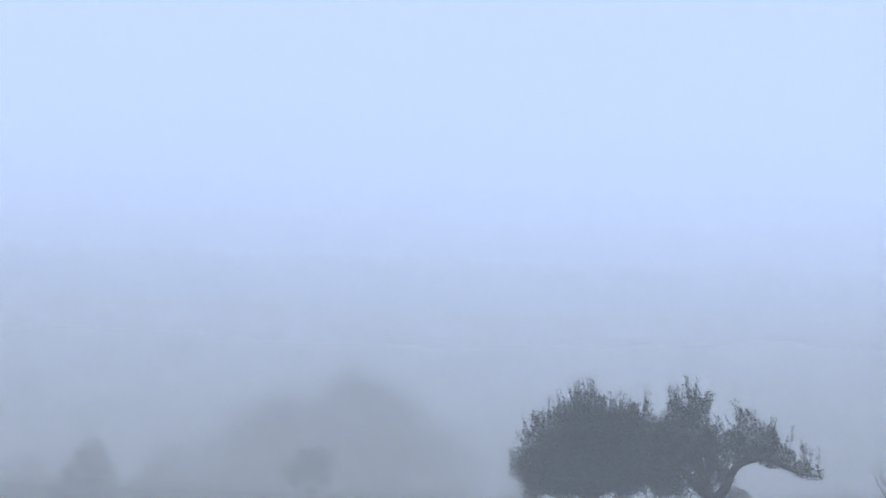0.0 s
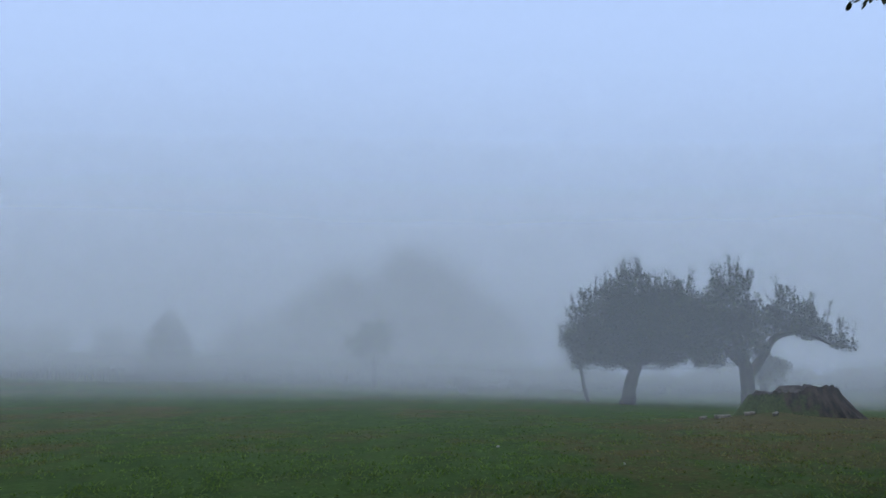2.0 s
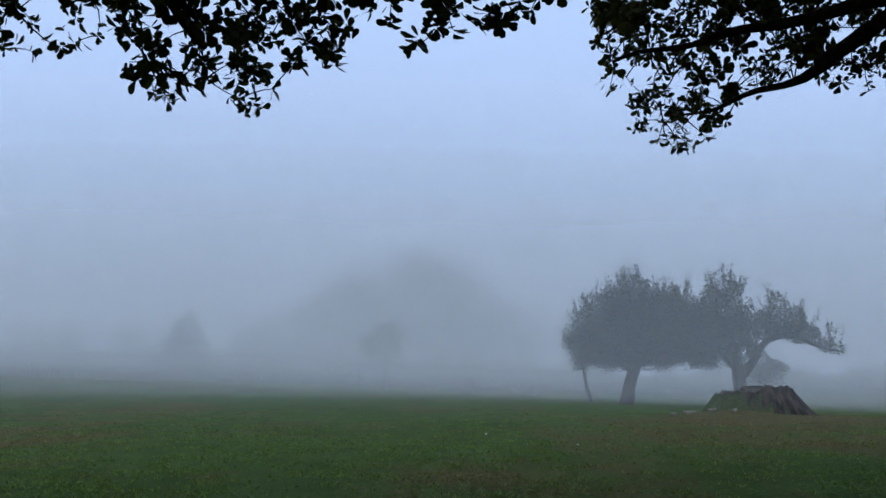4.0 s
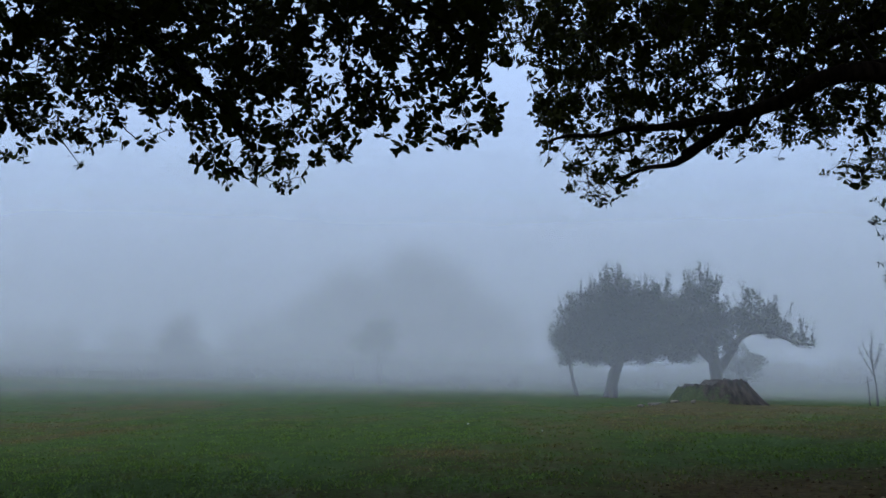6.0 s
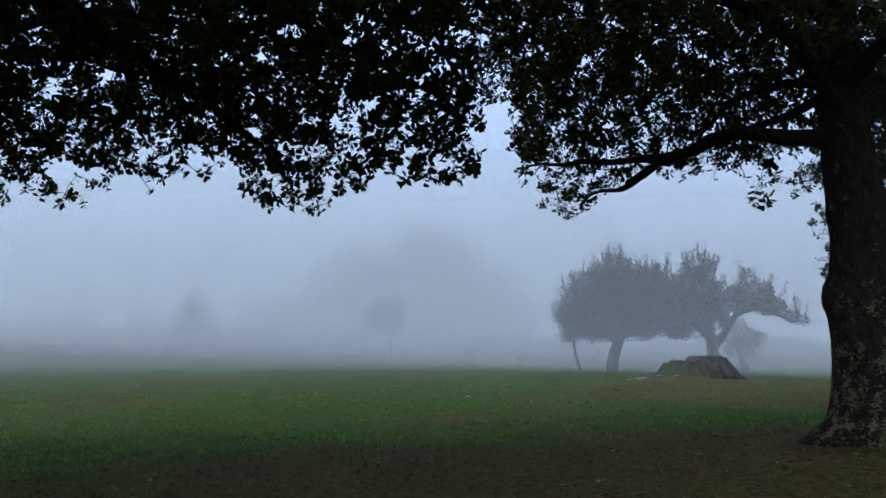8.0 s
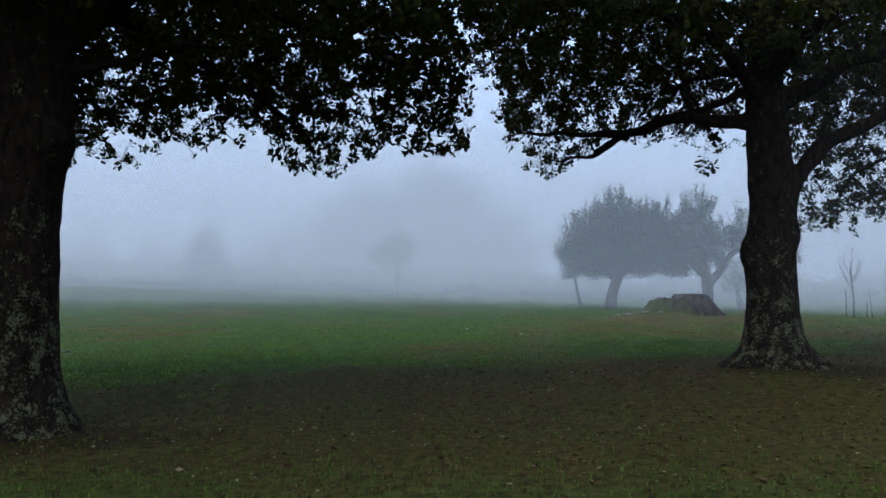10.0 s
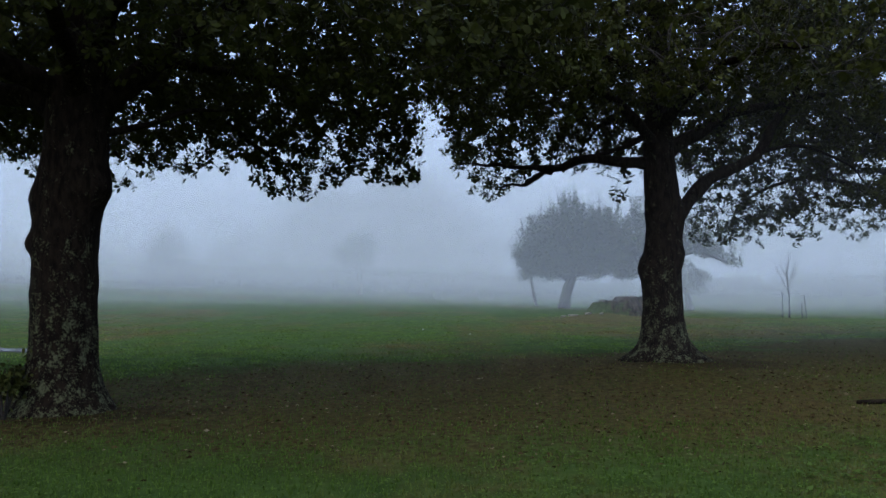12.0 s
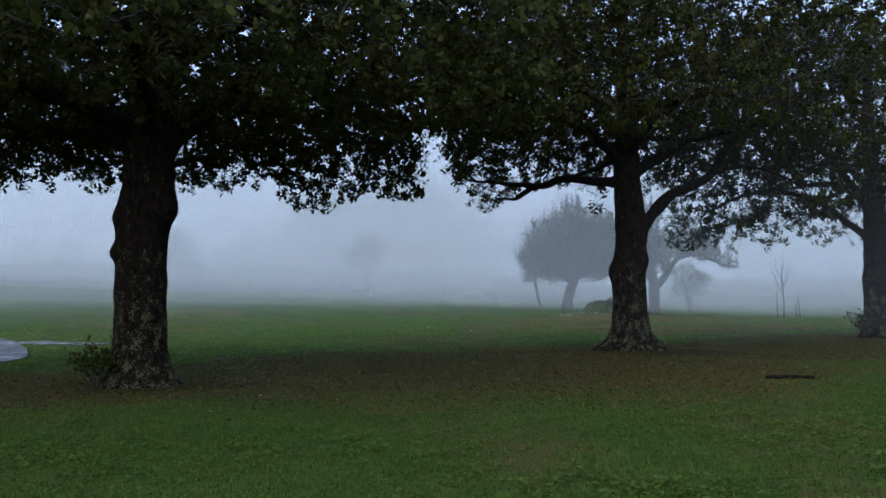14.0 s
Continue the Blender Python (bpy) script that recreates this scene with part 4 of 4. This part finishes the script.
def build_path():
    k = Mat("worn_asphalt")
    p = k.place()
    f = k.noise(p, 60, 4, 0.7)
    b = k.noise(p, 1.5, 3, 0.6)
    col = k.mix(k.ramp(f, 0.3, 0.7), (0.05, 0.05, 0.055), (0.095, 0.095, 0.10))
    m = k.finish(k.mix(k.math("MULTIPLY", b, 0.4), col, (0.075, 0.075, 0.075)), k.ramp(b, 0.1, 0.8), k.bump(f, 0.3, 0.01))
    for pts, half, lift in (([(-7.3, 20.1, 0), (-7.8, 20.25, 0), (-8.8, 20.6, 0), (-9.6, 21.2, 0)], 0.36, 0.018), ([(-13.5, 24.5, 0), (-11.2, 21.6, 0), (-9.55, 19.4, 0), (-8.15, 17.0, 0), (-7.8, 16.0, 0), (-8.2, 14.0, 0), (-10.0, 11.0, 0)], 0.68, 0.024)):
        line = curve_points(pts, 0.2)
        tang = np.gradient(line, axis=0)
        tang /= np.linalg.norm(tang, axis=1)[:, None]
        verts, faces = [], []
        for i, (q, t) in enumerate(zip(line, tang)):
            n = np.array([-t[1], t[0], 0])
            w = half * min(1.0, 0.35 + 0.2 * i) + 0.06 * noise.noise(Vector((i * 0.3, half, 0)))
            for s_, z in ((-w, -0.05), (-w, lift), (0, lift + 0.008), (w, lift), (w, -0.05)):
                e = q + n * s_
                verts.append((e[0], e[1], ground_at(e[0], e[1]) + z))
        for i in range(len(line) - 1):
            for j in range(4):
                a = i * 5 + j
                faces.append((a, a + 1, a + 6, a + 5))
        faces += [(0, 1, 2, 3, 4), tuple((len(line) - 1) * 5 + j for j in (4, 3, 2, 1, 0))]
        tagged(mesh_object("pavement", verts, faces, m), "curving strip of wet grey asphalt path", "path", kind="structure")


build_path()

# a fallen branch in the grass
log = thing("fallen_branch", 3.66, 12.36, ground_at(3.66, 12.36), "short dark fallen branch lying on the grass", "branch")
tb = Tubes()
tb.add(curve_points([(0, 0, 0.018), (0.18, -0.04, 0.026), (0.36, -0.07, 0.024), (0.5, -0.12, 0.02)], 0.06), np.linspace(0.017, 0.028, len(curve_points([(0, 0, 0.018), (0.18, -0.04, 0.026), (0.36, -0.07, 0.024), (0.5, -0.12, 0.02)], 0.06))), 9, 0.3)
tb.make("stem", M_LIMB, log)
tb = Tubes()
tb.add([(0.2, -0.04, 0.026), (0.3, 0.05, 0.03), (0.38, 0.1, 0.015)], [0.012, 0.008, 0.005], 6)
tb.make("side_twig", M_LIMB, log)

M_CHIP = bark_material("pale_wood", (0.13, 0.12, 0.095), (0.24, 0.22, 0.17), (0.16, 0.17, 0.12), -0.1)
for cx, cy, cl, ca in ((4.35, 32.6, 0.34, 0.2), (4.8, 32.3, 0.22, -0.5), (4.1, 33.2, 0.26, 1.0), (5.2, 31.9, 0.16, 0.4)):
    bm = bmesh.new()
    bmesh.ops.create_cube(bm, size=1.0, matrix=Matrix.Diagonal((cl, cl * 0.45, 0.07, 1)))
    bmesh.ops.bevel(bm, geom=bm.edges[:], offset=0.02, segments=1, affect="EDGES")
    for v in bm.verts:
        v.co += Vector((0.03 * noise.noise(v.co * 9 + Vector((cx, 0, 0))), 0.03 * noise.noise(v.co * 8), 0.015 * noise.noise(v.co * 7)))
    chip = part("wood_chip", bm, M_CHIP, None)
    chip.matrix_basis = pose(cx, cy, ground_at(cx, cy) + 0.025, 4, -3, math.degrees(ca))
    tagged(chip, "weathered slab of wood lying near the stump", "wood chip", "wood chips by the stump")


M_SCRAP = Mat("pale_scrap").finish((0.45, 0.45, 0.41), 0.7)
for wx, wy, ws in ((-0.69, 26.8, 0.055), (0.53, 24.0, 0.04)):
    bm = bmesh.new()
    bmesh.ops.create_icosphere(bm, subdivisions=2, radius=0.5, matrix=Matrix.Diagonal((ws, ws * 0.8, ws * 0.55, 1)))
    for v in bm.verts:
        v.co *= 1 + 0.5 * noise.noise(v.co * 30 + Vector((wx, wy, 0)))
    scrap = part("mushroom_cap", bm, M_SCRAP, None)
    scrap.location = (wx, wy, ground_at(wx, wy) + ws * 0.3)
    tagged(scrap, "small pale mushroom cap standing in the grass", "mushroom", "mushrooms on the lawn")


# ---- grass, weeds and litter ----
def bareness(x, y):
    d = min(((x - 0.2) / 5.2) ** 2 + ((y - 13.8) / 3.7) ** 2, ((x - 4.6) / 4.6) ** 2 + ((y - 16.4) / 2.2) ** 2, ((x + 4.4) / 3.0) ** 2 + ((y - 12.3) / 1.9) ** 2, ((x - 8.8) / 4.0) ** 2 + ((y - 19.0) / 2.2) ** 2)
    d += 0.5 * noise.noise(Vector((x * 0.9, y * 1.4, 7)))
    return smooth(1.3, 0.5, d) if d < 1.3 else 0.0


def scatter(count, near, far, rng, keep, power=1.6):
    """Places on the lawn in a widening band, thinning out towards its edges."""
    out = []
    while len(out) < count:
        y = near + (far - near) * rng.random() ** power
        half = 5.0 + 0.62 * (y - 4.0)
        x = rng.uniform(-half, half)
        fade = smooth(near, near + 2.5, y) * (1 - smooth(near + 0.45 * (far - near), far, y)) * (1 - smooth(half - 2.0, half, abs(x)))
        if rng.random() < fade * keep(x, y):
            out.append((x, y, ground_at(x, y)))
    return np.array(out)


def blades(name, vs, material, label):
    n = len(vs) // 3
    me = bpy.data.meshes.new(name)
    me.vertices.add(3 * n)
    me.vertices.foreach_set("co", vs.ravel())
    me.loops.add(3 * n)
    me.loops.foreach_set("vertex_index", np.arange(3 * n, dtype=np.int32))
    me.polygons.add(n)
    me.polygons.foreach_set("loop_start", np.arange(n, dtype=np.int32) * 3)
    me.update(calc_edges=True)
    me.materials.append(material)
    tagged(new(name, me), label, "grass", kind="stuff")


def build_grass():
    rng = np.random.default_rng(77)
    k = Mat("grass_blade")
    rnd = k.node("NewGeometry").outputs["Random Per Island"]
    col = k.mix(rnd, (0.042, 0.082, 0.012), (0.100, 0.160, 0.030))
    col = k.mix(tan_patches(k, k.place()), col, k.mix(rnd, (0.125, 0.102, 0.034), (0.165, 0.132, 0.047)))
    mat = k.finish(col, 0.8, None, 0.4, 0.05)
    at = scatter(210000, 2.5, 21.0, rng, lambda x, y: 1.0 - (0.8 if y > 11.5 else 0.5) * bareness(x, y))
    n = len(at)
    a = rng.uniform(0, 2 * math.pi, n)
    h = rng.uniform(0.012, 0.038, n)
    w = rng.uniform(0.003, 0.006, n) * (1 + 0.03 * (at[:, 1] - 3))
    side = np.stack([np.cos(a), np.sin(a), np.zeros(n)], 1)
    lean = np.stack([-np.sin(a), np.cos(a), np.zeros(n)], 1) * (h * rng.uniform(-0.8, 0.8, n))[:, None]
    tip = at + lean + np.array([0, 0, 1.0]) * h[:, None]
    vs = np.stack([at - side * w[:, None], at + side * w[:, None], tip], 1).reshape(-1, 3)
    vs[:, 2] -= np.tile([0.004, 0.004, 0.0], n)
    blades("grass", vs, mat, "short damp green grass blades on the lawn")
    # taller tufts farther out on the lawn
    pale = Mat("lawn_tuft")
    rnd = pale.node("NewGeometry").outputs["Random Per Island"]
    tone = pale.mix(tan_patches(pale, pale.place()), pale.mix(rnd, (0.080, 0.140, 0.024), (0.150, 0.225, 0.050)), pale.mix(rnd, (0.14, 0.10, 0.045), (0.20, 0.145, 0.07)))
    pale = pale.finish(tone, 0.8, None, 0.6, 0.03)
    tufts = scatter(6000, 14.0, 46.0, rng, lambda x, y: (1.0 - bareness(x, y)) * (0.35 + max(0.0, noise.noise(Vector((x * 0.6, y * 0.5, 5))) + 0.2)), 1.3)
    at = np.repeat(tufts, 13, axis=0)
    n = len(at)
    at[:, :2] += rng.normal(size=(n, 2)) * 0.09
    a = rng.uniform(0, 2 * math.pi, n)
    h = rng.uniform(0.012, 0.04, n)
    w = rng.uniform(0.006, 0.014, n)
    side = np.stack([np.cos(a), np.sin(a), np.zeros(n)], 1)
    tip = at + np.stack([-np.sin(a), np.cos(a), np.zeros(n)], 1) * (h * rng.uniform(-2.6, 2.6, n))[:, None] + np.array([0, 0, 1.0]) * h[:, None]
    blades("grass", np.stack([at - side * w[:, None], at + side * w[:, None], tip], 1).reshape(-1, 3), pale, "coarse tufts of grass on the open lawn")
    weeds = scatter(60000, 3.0, 15.0, rng, lambda x, y: (1.0 - 0.75 * bareness(x, y)) * (0.25 + max(0.0, noise.noise(Vector((x * 0.7, y * 0.7, 3))) + 0.3)))
    m = len(weeds)
    ang = rng.uniform(0, 6.3, m)
    way = np.stack([np.cos(ang), np.sin(ang), rng.uniform(-0.1, 0.3, m)], 1)
    weeds[:, 2] += rng.uniform(0.005, 0.035, m)
    tagged(leaves_mesh("weeds", weeds, way, rng.uniform(0.012, 0.032, m), M_STEM, None, rng, 0.6, "", 0.3), "low broad-leaved weeds among the grass", "weeds", kind="stuff")
    far_weeds = scatter(24000, 14.0, 36.0, rng, lambda x, y: (1.0 - bareness(x, y)) * (0.15 + max(0.0, noise.noise(Vector((x * 0.5, y * 0.5, 11))) + 0.2)), 1.3)
    m = len(far_weeds)
    ang = rng.uniform(0, 6.3, m)
    way = np.stack([np.cos(ang), np.sin(ang), rng.uniform(-0.1, 0.3, m)], 1)
    far_weeds[:, 2] += rng.uniform(0.005, 0.03, m)
    tagged(leaves_mesh("weeds", far_weeds, way, rng.uniform(0.02, 0.045, m), M_STEM, None, rng, 0.7, "", 0.3), "clover and broad weeds on the open lawn", "weeds", kind="stuff")
    clumps = []
    for cx, cy, _ in scatter(1700, 3.6, 13.0, rng, lambda x, y: (1.0 - bareness(x, y)) * min(1.0, max(0.0, 1.6 * noise.noise(Vector((x * 0.55, y * 0.55, 8))) + 0.1 + 0.5 * smooth(0.5, 3.5, x)))):
        for i in range(rng.integers(6, 13)):
            a, d = rng.uniform(0, 6.3), rng.uniform(0.0, 0.09)
            x, y = cx + d * math.cos(a), cy + d * math.sin(a)
            clumps.append((x, y, ground_at(x, y) + rng.uniform(0.005, 0.03), math.cos(a), math.sin(a), rng.uniform(0.0, 0.5), rng.uniform(0.025, 0.06)))
    c = np.array(clumps)
    tagged(leaves_mesh("broad_weeds", c[:, :3], c[:, 3:6], c[:, 6], M_STEM, None, rng, 0.5, "", 0.3), "rosettes of broad weed leaves among the grass", "weeds", kind="stuff")
    k = Mat("dead_leaf")
    rnd = k.node("NewGeometry").outputs["Random Per Island"]
    col = k.mix(k.ramp(rnd, 0.0, 0.9), (0.034, 0.022, 0.009), (0.080, 0.052, 0.022))
    col = k.mix(k.ramp(rnd, 0.93, 0.95), col, (0.21, 0.17, 0.10))
    dead = k.finish(col, 0.8, None, 0.1, 0.06)
    lit = scatter(15000, 5.0, 24.0, rng, lambda x, y: 0.012 + 0.988 * bareness(x, y))
    m = len(lit)
    ang = rng.uniform(0, 6.3, m)
    way = np.stack([np.cos(ang), np.sin(ang), rng.uniform(-0.05, 0.15, m)], 1)
    lit[:, 2] += rng.uniform(0.004, 0.012, m)
    tagged(leaves_mesh("leaf_litter", lit, way, rng.uniform(0.018, 0.055, m), dead, None, rng, 0.5, "", 0.4), "brown fallen leaves scattered on worn soil", "leaf litter", kind="stuff")


build_grass()
